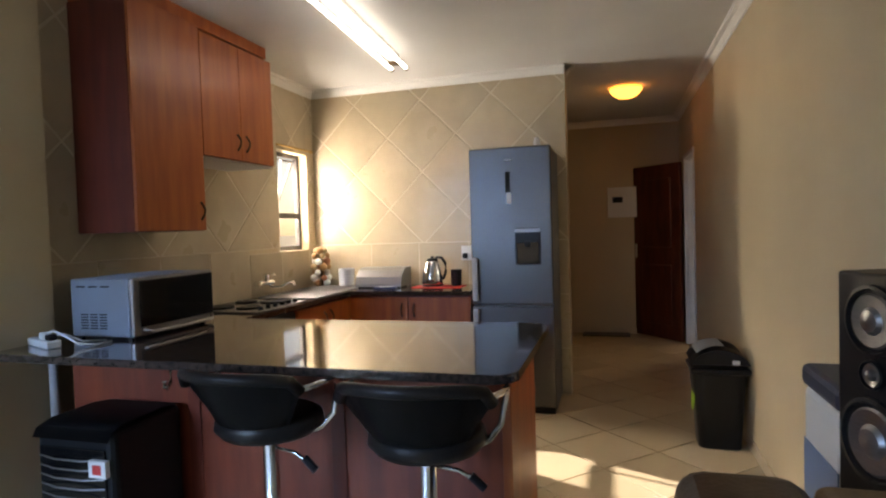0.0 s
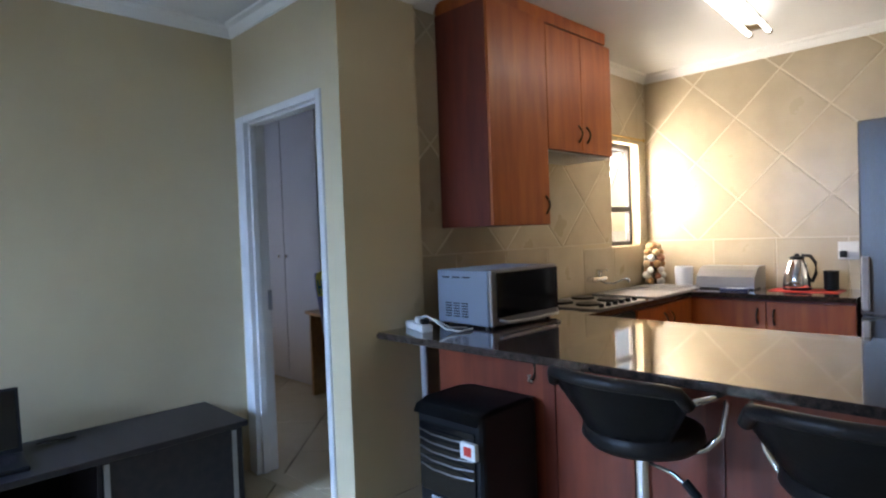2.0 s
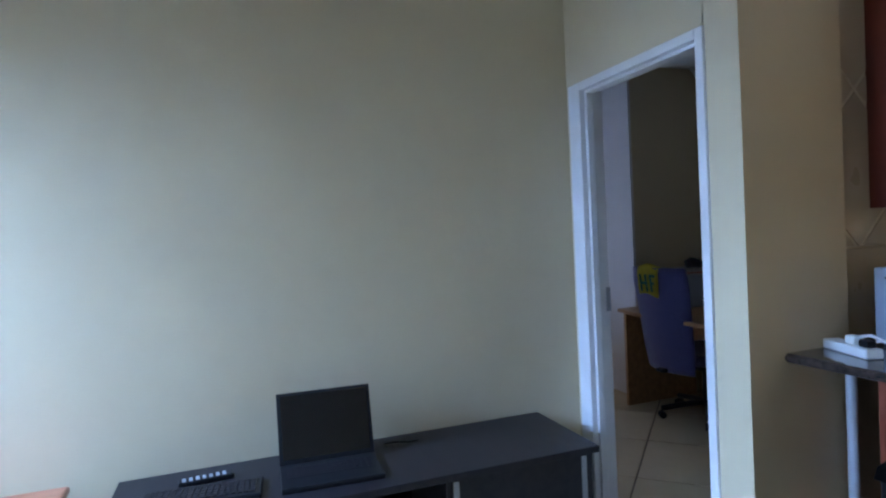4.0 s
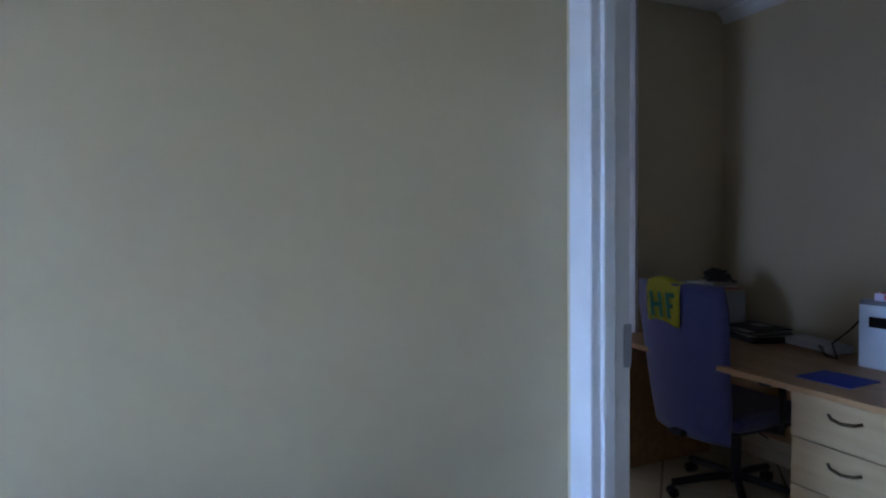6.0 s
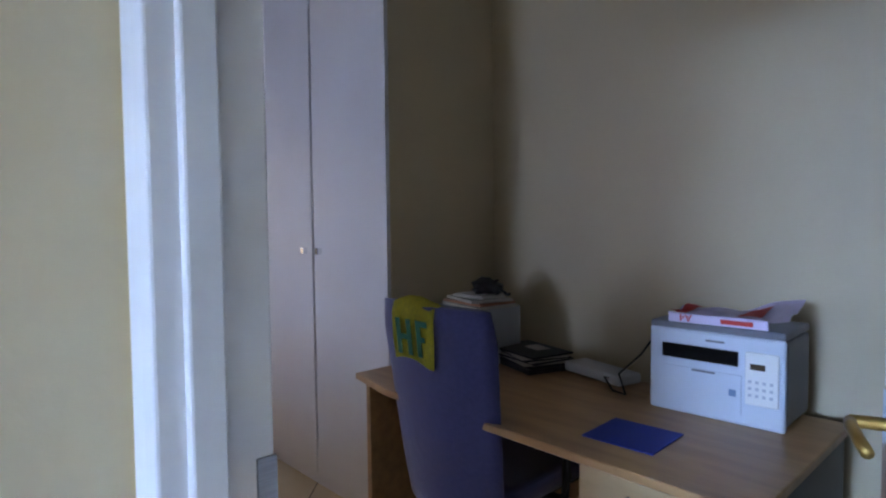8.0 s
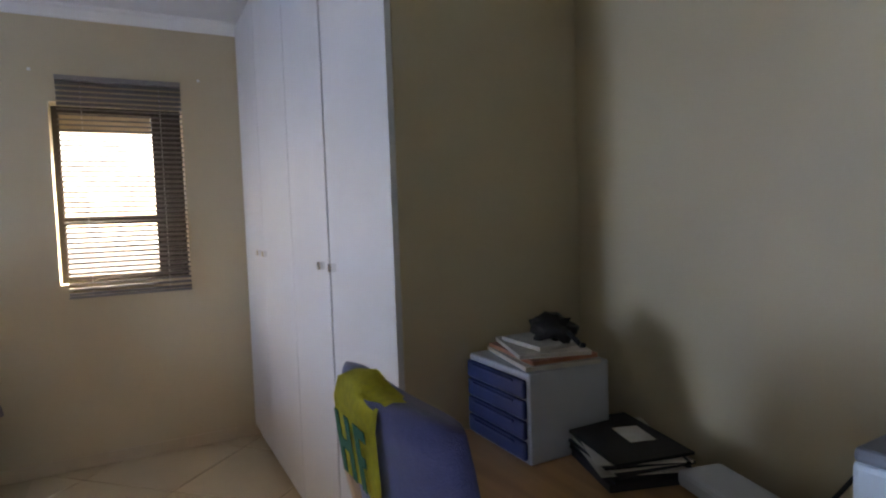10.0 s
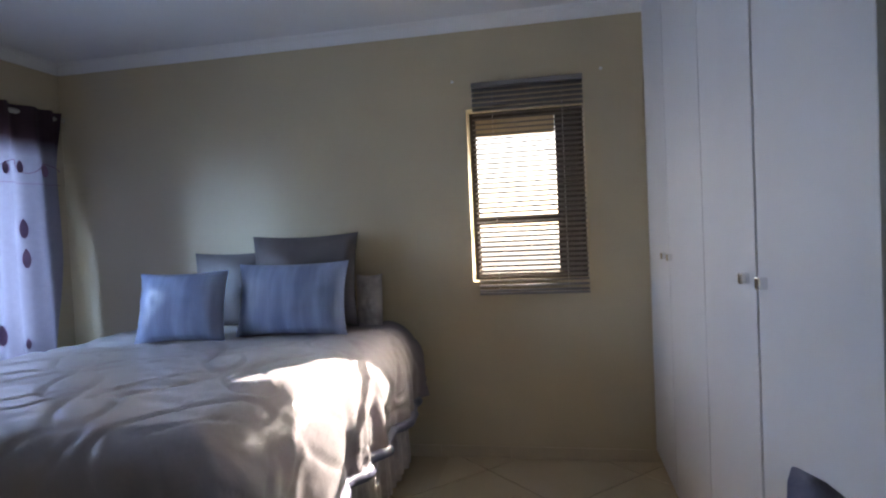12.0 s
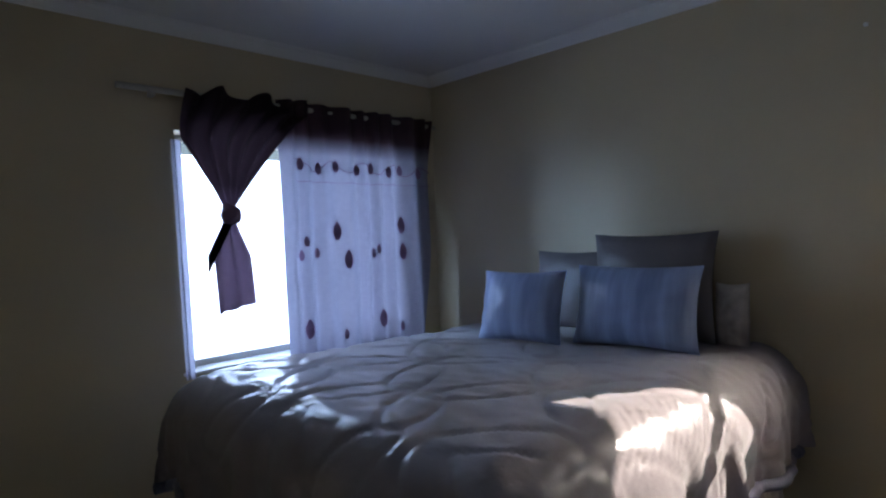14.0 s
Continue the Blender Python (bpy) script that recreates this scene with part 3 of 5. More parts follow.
boxpart("display", GLASSBLACK, up, -0.03, 0.005, -0.2735, -0.2705, 1.62, 1.765, 0.001)
boxpart("label_sticker", WHITEPLASTIC, up, -0.025, 0.01, -0.2735, -0.2705, 1.535, 1.615, 0.001)
boxpart("badge", CHROME, up, -0.035, 0.02, -0.2735, -0.2705, 1.845, 1.855, 0.001)
for z0, z1 in ((0.83, 1.15), (0.5, 0.77)):
    bm = bmesh.new()
    box(bm, -0.285, -0.245, -0.325, -0.3, z0, z1, 0.01, 3)
    box(bm, -0.28, -0.25, -0.31, -0.27, z0 + 0.01, z0 + 0.04)
    box(bm, -0.28, -0.25, -0.31, -0.27, z1 - 0.04, z1 - 0.01)
    part("door_grip", bm, GREYPLASTIC, fridge, "grey plastic door handle")
bottle = thing("white_jar", (-1.39, 4.05, 1.931), "small white plastic jar on top of the fridge", "jar")
bm = bmesh.new()
lathe(bm, [(0.022, 0), (0.026, 0.01), (0.026, 0.07), (0.02, 0.08), (0.02, 0.095), (0.0, 0.1)])
part("jar_body", bm, WHITEPLASTIC, bottle, smooth=True)

# microwave
mw = thing("microwave", (-2.955, 2.045, 0.90), "silver-grey microwave with black glass door on the bar", "microwave")
boxpart("casing", MICROSHELL, mw, -0.37, -0.03, -0.265, 0.275, 0.012, 0.285, 0.008)
boxpart("front_frame", STEEL, mw, -0.029, 0.0, -0.27, 0.28, 0.010, 0.288, 0.012)
boxpart("door_glass", GLASSBLACK, mw, 0.0005, 0.008, -0.235, 0.27, 0.055, 0.272, 0.004)
bm = bmesh.new()
tube(bm, [(0.004, -0.22, 0.045), (0.03, -0.19, 0.03), (0.04, 0.02, 0.026), (0.03, 0.23, 0.03), (0.004, 0.26, 0.045)], 0.009)
part("door_bar", bm, STEEL, mw, smooth=True)
for i in range(3):
    for j in range(6):
        boxpart("side_vent", BLACKPLASTIC, mw, -0.31 + i * 0.055, -0.27 + i * 0.055, -0.2675, -0.265, 0.05 + j * 0.013, 0.056 + j * 0.013)
    boxpart("side_vent", BLACKPLASTIC, mw, -0.33 + i * 0.07, -0.28 + i * 0.07, -0.2675, -0.265, 0.245, 0.252)
bm = bmesh.new()
for k in range(14):
    box(bm, -0.34, -0.05, -0.24 + k * 0.036, -0.225 + k * 0.036, 0.2845, 0.287)
part("top_ribs", bm, MICROSHELL, mw)
for x, y in ((-0.34, -0.24), (-0.34, 0.25), (-0.05, -0.24), (-0.05, 0.25)):
    rodpart("foot", BLACKPLASTIC, mw, (x, y, 0), (x, y, 0.013), 0.014, n=10)

strip = thing("power_strip", (-3.27, 1.60, 0.90), "white multi-plug adaptor with white plug and lead", "power strip", turn=-20)
boxpart("block", WHITEPLASTIC, strip, -0.13, 0.09, -0.03, 0.03, 0, 0.035, 0.006)
boxpart("plug", WHITEPLASTIC, strip, -0.03, 0.02, -0.02, 0.02, 0.035, 0.065, 0.008)
boxpart("dark_plug", BLACKPLASTIC, strip, 0.035, 0.075, -0.018, 0.018, 0.035, 0.06, 0.006)
bm = bmesh.new()
tube(bm, [(0.0, 0, 0.06), (0.06, 0.01, 0.075), (0.12, 0.03, 0.055), (0.17, 0.06, 0.02), (0.2, 0.12, 0.008), (0.17, 0.2, 0.008)], 0.005)
tube(bm, [(0.05, 0, 0.05), (0.09, 0.04, 0.06), (0.12, 0.1, 0.02), (0.12, 0.2, 0.008)], 0.004)
part("lead", bm, WHITEPLASTIC, strip, smooth=True)
tie = thing("cable_end", (-2.86, 2.1, 0.902), "thin black cable end lying on the granite by the microwave", "cable")
bm = bmesh.new()
tube(bm, [(0.0, 0.1, 0.003), (0.03, 0.05, 0.004), (0.05, 0.0, 0.003), (0.06, -0.02, 0.003)], 0.003)
part("cord", bm, BLACKPLASTIC, tie)

# far worktop things
ket = thing("kettle", (-2.28, 4.18, 0.898), "polished steel kettle with black handle on a red mat", "kettle")
bm = bmesh.new()
lathe(bm, [(0.085, 0.02), (0.088, 0.03), (0.085, 0.08), (0.072, 0.15), (0.055, 0.2), (0.045, 0.215)])
part("body", bm, CHROME, ket, smooth=True)
bm = bmesh.new()
lathe(bm, [(0.086, 0.006), (0.088, 0.02), (0.07, 0.02)])
part("base", bm, BLACKPLASTIC, ket)
bm = bmesh.new()
lathe(bm, [(0.047, 0.215), (0.04, 0.23), (0.015, 0.238), (0.012, 0.25), (0.0, 0.252)])
part("lid", bm, BLACKPLASTIC, ket)
bm = bmesh.new()
tube(bm, [(0.03, 0, 0.24), (0.08, 0, 0.235), (0.11, 0, 0.19), (0.112, 0, 0.12), (0.088, 0, 0.06)], 0.011)
part("handle", bm, BLACKPLASTIC, ket, smooth=True)
mat_ = thing("red_mat", (-2.24, 4.17, 0.898), "red cloth mat under the kettle", "mat")
boxpart("cloth", RED, mat_, -0.19, 0.22, -0.11, 0.11, 0, 0.005, 0.002)
mug = thing("black_mug", (-2.09, 4.22, 0.903), "dark mug beside the kettle", "mug")
bm = bmesh.new()
lathe(bm, [(0.035, 0), (0.042, 0.01), (0.045, 0.13), (0.04, 0.13), (0.037, 0.015), (0, 0.012)])
part("cup", bm, BLACKPLASTIC, mug)
bb = thing("bread_bin", (-2.72, 4.20, 0.898), "low roll-top steel bread bin", "bread bin")
bm = bmesh.new()
prof = [(-0.13, 0), (-0.13, 0.03), (-0.11, 0.09), (-0.06, 0.14), (0.0, 0.16), (0.13, 0.16), (0.13, 0)]
a = [bm.verts.new((-0.2, y, z)) for y, z in prof]
b = [bm.verts.new((0.2, y, z)) for y, z in prof]
bm.faces.new(a)
bm.faces.new(b[::-1])
for k in range(len(prof)):
    bm.faces.new((a[k], a[(k + 1) % 7], b[(k + 1) % 7], b[k]))
part("shell", bm, STEEL, bb)
boxpart("rim", BLACKPLASTIC, bb, -0.205, 0.205, -0.135, 0.0, 0.0, 0.012, 0.003)
pep = thing("blue_packet", (-2.62, 3.98, 0.898), "blue and white packet lying on the worktop", "packet", turn=10)
boxpart("packet", BLUEPLASTIC, pep, -0.09, 0.09, -0.03, 0.03, 0, 0.02, 0.006)
boxpart("label", WHITEPLASTIC, pep, -0.05, 0.06, -0.02, 0.015, 0.02, 0.022, 0.0)
cup = thing("grey_canister", (-3.07, 4.22, 0.898), "grey ribbed canister in the kitchen corner", "canister")
bm = bmesh.new()
lathe(bm, [(0.058, 0), (0.062, 0.01), (0.068, 0.15), (0.062, 0.155), (0.055, 0.03), (0, 0.02)])
part("can", bm, GREYPLASTIC, cup)
vase = thing("ball_ornament", (-3.31, 4.22, 0.898), "piled ornament of cream, brown and tan balls on the worktop", "ornament")
rng_ = random.Random(11)
rodpart("stem", BRONZE, vase, (0, 0, 0), (0, 0, 0.30), 0.012)
for lvl in range(7):
    for k in range(4):
        a_ = lvl * 0.8 + k * 1.57 + rng_.uniform(-0.2, 0.2)
        rr = (0.052, 0.062, 0.056, 0.06, 0.05, 0.055, 0.035)[lvl]
        bm = bmesh.new()
        bmesh.ops.create_icosphere(bm, subdivisions=2, radius=1)
        q = rng_.uniform(0.026, 0.036)
        for v in bm.verts:
            v.co = Vector((rr * math.cos(a_), rr * math.sin(a_), 0.032 + lvl * 0.047)) + v.co * q * (1 + 0.12 * noise.noise(v.co * 2 + Vector((lvl, k, 0))))
        part("ball", bm, (WHITEPLASTIC, WHITEPLASTIC, OAK, TABLEWOOD, PAPER, OAK, PALEOAK)[(lvl + k * 3) % 7] if lvl < 5 else (OAK, PALEOAK)[k % 2], vase, smooth=True)
sock = thing("wall_socket", (-2.02, YK - 0.0125, 1.16), "white double wall socket with black plug", "socket")
boxpart("plate", WHITEPLASTIC, sock, -0.06, 0.06, -0.012, 0, -0.06, 0.06, 0.003)
boxpart("plug", BLACKPLASTIC, sock, -0.045, -0.005, -0.05, -0.013, -0.045, 0.0, 0.008)
rail = thing("window_rod", (XK + 0.03, 3.78, 2.085), "thin brass curtain rod above the kitchen window", "curtain rod")
rodpart("rod", BRASS, rail, (0, -0.02, 0), (0, 0.52, 0), 0.008)
bm = bmesh.new()
rod(bm, (0, 0.52, 0), (0, 0.55, 0), 0.014, 0.008)
part("finial", bm, BRASS, rail)
for y in (0.0, 0.46):
    boxpart("bracket", BRASS, rail, -0.029, 0.0, y, y + 0.012, -0.008, 0.008)

# ceiling lamps
fl = thing("fluorescent_lamp", (-2.285, 2.965, HC), "twin-tube fluorescent ceiling lamp, switched on", "ceiling lamp", turn=4)
boxpart("housing", WHITEPLASTIC, fl, -0.035, 0.035, -0.64, 0.64, -0.055, -0.001, 0.006)
for x in (-0.055, 0.055):
    rodpart("tube", TUBE, fl, (x, -0.75, -0.08), (x, 0.72, -0.08), 0.0135)
    for y in (-0.765, 0.735):
        rodpart("end_cap", BRONZE, fl, (x, y - 0.016, -0.08), (x, y + 0.016, -0.08), 0.017, n=12)
for y in (-0.66, 0.62):
    boxpart("tube_holder", BRONZE, fl, -0.06, 0.06, y, y + 0.04, -0.08, -0.05)
hl = thing("hall_lamp", (-0.72, 5.40, HC), "amber glass bowl ceiling lamp in the hall, switched on", "ceiling lamp")
bm = bmesh.new()
lathe(bm, [(0.03, -0.10), (0.07, -0.092), (0.11, -0.07), (0.14, -0.035), (0.148, -0.02), (0.14, -0.018)])
part("bowl", bm, AMBER, hl, smooth=True)
bm = bmesh.new()
lathe(bm, [(0.1, -0.02), (0.1, -0.001), (0.0, -0.001)])
part("base", bm, WHITEPLASTIC, hl)
db = thing("distribution_board", (-0.745, YB - 0.001, 1.62), "white electrical distribution board with dark switch window", "fuse box")
boxpart("cover", WHITEPLASTIC, db, -0.18, 0.17, -0.035, 0, -0.18, 0.19, 0.008)
boxpart("switch_window", BLACKPLASTIC, db, -0.12, 0.0, -0.04, -0.035, 0.0, 0.07, 0.002)
sw = thing("light_switch", (XR - 0.001, 6.45, 1.2), "white light switch on the hall wall", "switch")
boxpart("plate", WHITEPLASTIC, sw, -0.01, 0, -0.04, 0.04, -0.06, 0.06, 0.003)
mt = thing("door_mat", (-0.97, 7.03, 0.004), "dark brown door mat in the hall", "mat")
boxpart("pile", BROWNLEATHER, mt, -0.28, 0.28, -0.11, 0.12, 0, 0.014, 0.005)


# bar stools
def stool(x, y, turn):
    s = thing("bar_stool", (x, y, 0), "black padded swivel bar stool with chrome post", "stool", "bar stools", turn)
    bm = bmesh.new()
    lathe(bm, [(0.0, 0.65), (0.10, 0.652), (0.17, 0.663), (0.195, 0.69), (0.19, 0.722), (0.165, 0.735), (0.0, 0.73)], 32)
    for v in bm.verts:
        v.co.y *= 0.95
    part("seat", bm, LEATHER, s, smooth=True)
    rows = []
    for j in range(9):
        f = j / 8
        z = 0.715 + 0.165 * f
        rows.append([(0.235 * math.cos(radians(a)) * (0.72 + 0.42 * f), -0.02 + 0.215 * math.sin(radians(a)) * (0.72 + 0.42 * f), z + (0.03 * f if abs(a + 90) < 60 else 0.0) - 0.10 * f * (abs(a + 90) / 90) ** 3) for a in np.linspace(-180, 0, 25)])
    bm = bmesh.new()
    sheet(bm, [r[4:-4] for r in rows], 0.03)
    part("backrest", bm, LEATHER, s, smooth=True)
    bm = bmesh.new()
    tube(bm, [(x_, y_, z_) for x_, y_, z_ in [(p[0] * 1.02, p[1] * 1.03, p[2] + 0.005) for p in rows[-1][4:-4]]], 0.02)
    part("piping", bm, LEATHER, s, smooth=True)
    for sx in (-1, 1):
        bm = bmesh.new()
        tube(bm, [(sx * 0.2, -0.13, 0.85), (sx * 0.25, -0.06, 0.862), (sx * 0.262, 0.02, 0.86), (sx * 0.255, 0.05, 0.83), (sx * 0.235, 0.05, 0.73), (sx * 0.2, 0.03, 0.685), (sx * 0.14, 0.0, 0.66)], 0.011)
        part("armrest", bm, CHROME, s, smooth=True)
    rodpart("post", CHROME, s, (0, 0, 0.03), (0, 0, 0.62), 0.027)
    rodpart("post_sleeve", CHROME, s, (0, 0, 0.03), (0, 0, 0.38), 0.034)
    bm = bmesh.new()
    tube(bm, [(0.03, 0.0, 0.60), (0.10, 0.0, 0.59), (0.15, 0.0, 0.565), (0.17, 0, 0.55)], 0.007)
    part("lift_lever", bm, CHROME, s, smooth=True)
    rodpart("lever_knob", BLACKPLASTIC, s, (0.14, 0, 0.575), (0.185, 0, 0.535), 0.014, n=10)
    bm = bmesh.new()
    lathe(bm, [(0.2, 0), (0.2, 0.008), (0.12, 0.022), (0.04, 0.035), (0.034, 0.05)], 32)
    part("foot_plate", bm, CHROME, s, smooth=True)
    return s


stool(-2.05, 1.45, -4)
stool(-1.44, 1.41, 4)

# gas heater
gh = thing("gas_heater", (-2.865, 1.33, 0), "black portable gas heater with grille and warning sticker", "heater")
gh.scale = (1, 0.98, 0.92)
boxpart("cabinet", BLACKPLASTIC, gh, -0.19, 0.19, 0.03, 0.41, 0.05, 0.70, 0.03, segments=3)
bm = bmesh.new()
sheet(bm, [[(x, y, z) for x in (-0.185, 0.0, 0.185)] for y, z in ((0.012, 0.655), (0.03, 0.69), (0.10, 0.712), (0.3, 0.715), (0.40, 0.70))], 0.02)
part("hood", bm, BLACKPLASTIC, gh, smooth=True)
boxpart("reflector", GLASSBLACK, gh, -0.16, 0.16, 0.018, 0.03, 0.30, 0.62, 0.004)
for k in range(5):
    bm = bmesh.new()
    tube(bm, [(-0.155, 0.018, 0.42 + k * 0.04), (-0.06, -0.006, 0.42 + k * 0.04), (0.07, -0.006, 0.42 + k * 0.04), (0.155, 0.018, 0.42 + k * 0.04)], 0.0035, 6)
    part("grille_bar", bm, STEEL, gh)
boxpart("lower_panel", GREYPLASTIC, gh, -0.10, 0.12, 0.022, 0.03, 0.09, 0.28, 0.004, "grey lower instruction panel")
st = boxpart("sticker", WHITEPLASTIC, gh, 0.105, 0.185, -0.004, 0.016, 0.515, 0.585, 0.001, "white warning sticker")
boxpart("warning_mark", RED, st, 0.125, 0.165, -0.006, -0.0045, 0.53, 0.57, 0.0)
for x in (-0.15, 0.15):
    for y in (0.07, 0.36):
        rodpart("castor", BLACKPLASTIC, gh, (x - 0.012, y, 0.025), (x + 0.012, y, 0.025), 0.025, n=14)
hook = thing("bag_hook", (-2.47, 1.445, 0.80), "chrome hook under the edge of the bar", "hook")
bm = bmesh.new()
tube(bm, [(0, 0, 0.068), (0, 0, 0.02), (0, -0.02, 0.0), (0, -0.035, 0.01), (0, -0.035, 0.03)], 0.008)
part("hook_bar", bm, CHROME, hook, smooth=True)

# bin
tb = thing("waste_bin", (-0.26, 3.50, 0), "black plastic swing-top waste bin with green sticker", "bin")
bm = bmesh.new()
vs0 = rounded(-0.12, 0.12, -0.11, 0.11, 0.05, (0, 1, 2, 3))
lo = [bm.verts.new((x, y, 0)) for x, y in vs0]
hi = [bm.verts.new((x * 1.25, y * 1.25, 0.46)) for x, y in vs0]
bm.faces.new(lo[::-1])
bm.faces.new(hi)
for k in range(len(lo)):
    bm.faces.new((lo[k], lo[(k + 1) % len(lo)], hi[(k + 1) % len(lo)], hi[k]))
part("bucket", bm, BLACKPLASTIC, tb)
bm = bmesh.new()
box(bm, -0.165, 0.165, -0.15, 0.15, 0.455, 0.49, 0.012)
sheet(bm, [[(x, y, 0.49 + 0.13 * math.sqrt(max(0, 1 - (x / 0.165) ** 2)) * (0.85 + 0.15 * (y > 0))) for x in np.linspace(-0.16, 0.16, 15)] for y in (-0.145, -0.08, 0, 0.08, 0.145)], 0.008)
for y in (-0.142, 0.142):
    pts = [bm.verts.new((x, y, 0.485 + 0.13 * math.sqrt(max(0, 1 - (x / 0.165) ** 2)) * 0.9)) for x in np.linspace(-0.16, 0.16, 15)]
    bm.faces.new(pts)
part("lid", bm, BLACKPLASTIC, tb)
bm = bmesh.new()
sheet(bm, [[(x, y, 0.497 + 0.13 * math.sqrt(max(0, 1 - (x / 0.165) ** 2))) for x in np.linspace(-0.13, 0.02, 8)] for y in (-0.12, 0.12)], 0.006)
part("flap", bm, GREYPLASTIC, tb)
bm = bmesh.new()
lathe(bm, [(0.07, 0), (0.07, 0.002), (0.0, 0.002)])
bmesh.ops.rotate(bm, verts=bm.verts, cent=(0, 0, 0), matrix=Matrix.Rotation(radians(-86), 3, "Y"))
bmesh.ops.translate(bm, verts=bm.verts, vec=(-0.141, -0.02, 0.28))
part("sticker", bm, GREEN, tb)
boxpart("logo_tag", WHITEPLASTIC, tb, 0.06, 0.1, -0.156, -0.151, 0.52, 0.545, 0.001)

# speaker, cooler box, sofa
sp = thing("tower_speaker", (-0.28, 1.13, 0), "tall black tower speaker with silver cones by the wall", "speaker", turn=-72)
boxpart("cabinet", BLACKPLASTIC, sp, -0.115, 0.115, -0.02, 0.13, 0.0, 1.24, 0.008)
for z, r in ((1.135, 0.08), (1.015, 0.034), (0.865, 0.098), (0.62, 0.098)):
    bm = bmesh.new()
    lathe(bm, [(r, 0), (r, 0.008), (r * 0.9, 0.01), (r * 0.86, 0.002), (r * 0.8, 0.002)])
    bmesh.ops.rotate(bm, verts=bm.verts, cent=(0, 0, 0), matrix=Matrix.Rotation(radians(90), 3, "X"))
    bmesh.ops.translate(bm, verts=bm.verts, vec=(0.0, -0.021, z))
    ring = part("driver_ring", bm, BLACKPLASTIC, sp)
    bm = bmesh.new()
    lathe(bm, [(r * 0.78, 0.001), (r * 0.72, 0.006), (r * 0.4, 0.003), (r * 0.3, 0.012), (0, 0.016)])
    bmesh.ops.rotate(bm, verts=bm.verts, cent=(0, 0, 0), matrix=Matrix.Rotation(radians(90), 3, "X"))
    bmesh.ops.translate(bm, verts=bm.verts, vec=(0.0, -0.022, z))
    part("cone", bm, STEEL, ring)
cb = thing("cooler_box", (-0.19, 1.60, 0), "blue and white cooler box with dark blue lid", "cooler box")
boxpart("tub", WHITEPLASTIC, cb, -0.075, 0.075, -0.16, 0.16, 0.0, 0.83, 0.02)
boxpart("blue_panel", COOLERBLUE, cb, -0.078, -0.074, -0.15, 0.15, 0.02, 0.66, 0.001)
boxpart("front_panel", COOLERBLUE, cb, -0.07, 0.07, -0.163, -0.159, 0.02, 0.66, 0.001)
boxpart("lid", COOLERDARK, cb, -0.082, 0.08, -0.168, 0.168, 0.83, 0.90, 0.02)
sofa = thing("sofa", (-0.36, 0.95, 0), "brown leather sofa with tan fabric side", "sofa")
boxpart("arm", BROWNLEATHER, sofa, -0.38, -0.13, -0.4, -0.03, 0.05, 0.87, 0.06, segments=4)
boxpart("arm_side", TANCLOTH, sofa, -0.125, 0.25, -0.4, -0.03, 0.05, 0.85, 0.03, segments=3)

# tv unit
tv = thing("tv_unit", (XL + 0.004, 0.085, 0), "long low black sideboard with silver door strips", "sideboard")
boxpart("top", BLACKWOOD, tv, 0, 0.525, -0.93, 0.93, 0.44, 0.468, 0.003)
boxpart("bottom", BLACKWOOD, tv, 0, 0.5, -0.91, 0.91, 0.0, 0.06)
boxpart("back", BLACKWOOD, tv, 0.0, 0.01, -0.91, 0.91, 0.06, 0.44)
for y in (-0.90, -0.30, 0.27, 0.89):
    boxpart("upright", BLACKWOOD, tv, 0.01, 0.49, y - 0.012, y + 0.012, 0.06, 0.44)
boxpart("door", BLACKWOOD, tv, 0.492, 0.508, 0.28, 0.905, 0.03, 0.435, 0.002)
boxpart("door", BLACKWOOD, tv, 0.492, 0.508, -0.905, -0.31, 0.03, 0.435, 0.002)
boxpart("drawer", BLACKWOOD, tv, 0.47, 0.488, -0.28, 0.25, 0.08, 0.24, 0.002)
for y in (-0.32, 0.29, 0.86):
    boxpart("silver_strip", STEEL, tv, 0.5085, 0.514, y - 0.012, y + 0.012, 0.03, 0.43, 0.001)
lap = thing("laptop", (XL + 0.24, -0.06, 0.468), "open black laptop on the sideboard", "laptop", turn=-3)
boxpart("base", BLACKPLASTIC, lap, -0.04, 0.2, -0.19, 0.19, 0, 0.02, 0.004)
bm = bmesh.new()
for i in range(5):
    for j in range(13):
        box(bm, 0.0 + i * 0.022, 0.017 + i * 0.022, -0.165 + j * 0.0255, -0.145 + j * 0.0255, 0.0202, 0.022)
part("keys", bm, BLACKWOOD, lap, kind="stuff")
bm = bmesh.new()
box(bm, -0.006, 0.0, -0.19, 0.19, 0, 0.28, 0.002)
bmesh.ops.rotate(bm, verts=bm.verts, cent=(0, 0, 0), matrix=Matrix.Rotation(radians(-14), 3, "Y"))
bmesh.ops.translate(bm, verts=bm.verts, vec=(-0.035, 0, 0.02))
scr = part("screen_lid", bm, BLACKPLASTIC, lap)
bm = bmesh.new()
box(bm, 0.0005, 0.002, -0.175, 0.175, 0.02, 0.268)
bmesh.ops.rotate(bm, verts=bm.verts, cent=(0, 0, 0), matrix=Matrix.Rotation(radians(-14), 3, "Y"))
bmesh.ops.translate(bm, verts=bm.verts, vec=(-0.035, 0, 0.02))
part("screen", bm, GLASSBLACK, scr)
boxpart("badge", CHROME, lap, 0.19, 0.195, -0.17, -0.14, 0.0202, 0.0215, 0)
kb = thing("keyboard", (XL + 0.31, -0.52, 0.468), "black computer keyboard on the sideboard", "keyboard", turn=-6)
boxpart("tray", BLACKPLASTIC, kb, -0.08, 0.08, -0.22, 0.2, 0, 0.018, 0.005)
bm = bmesh.new()
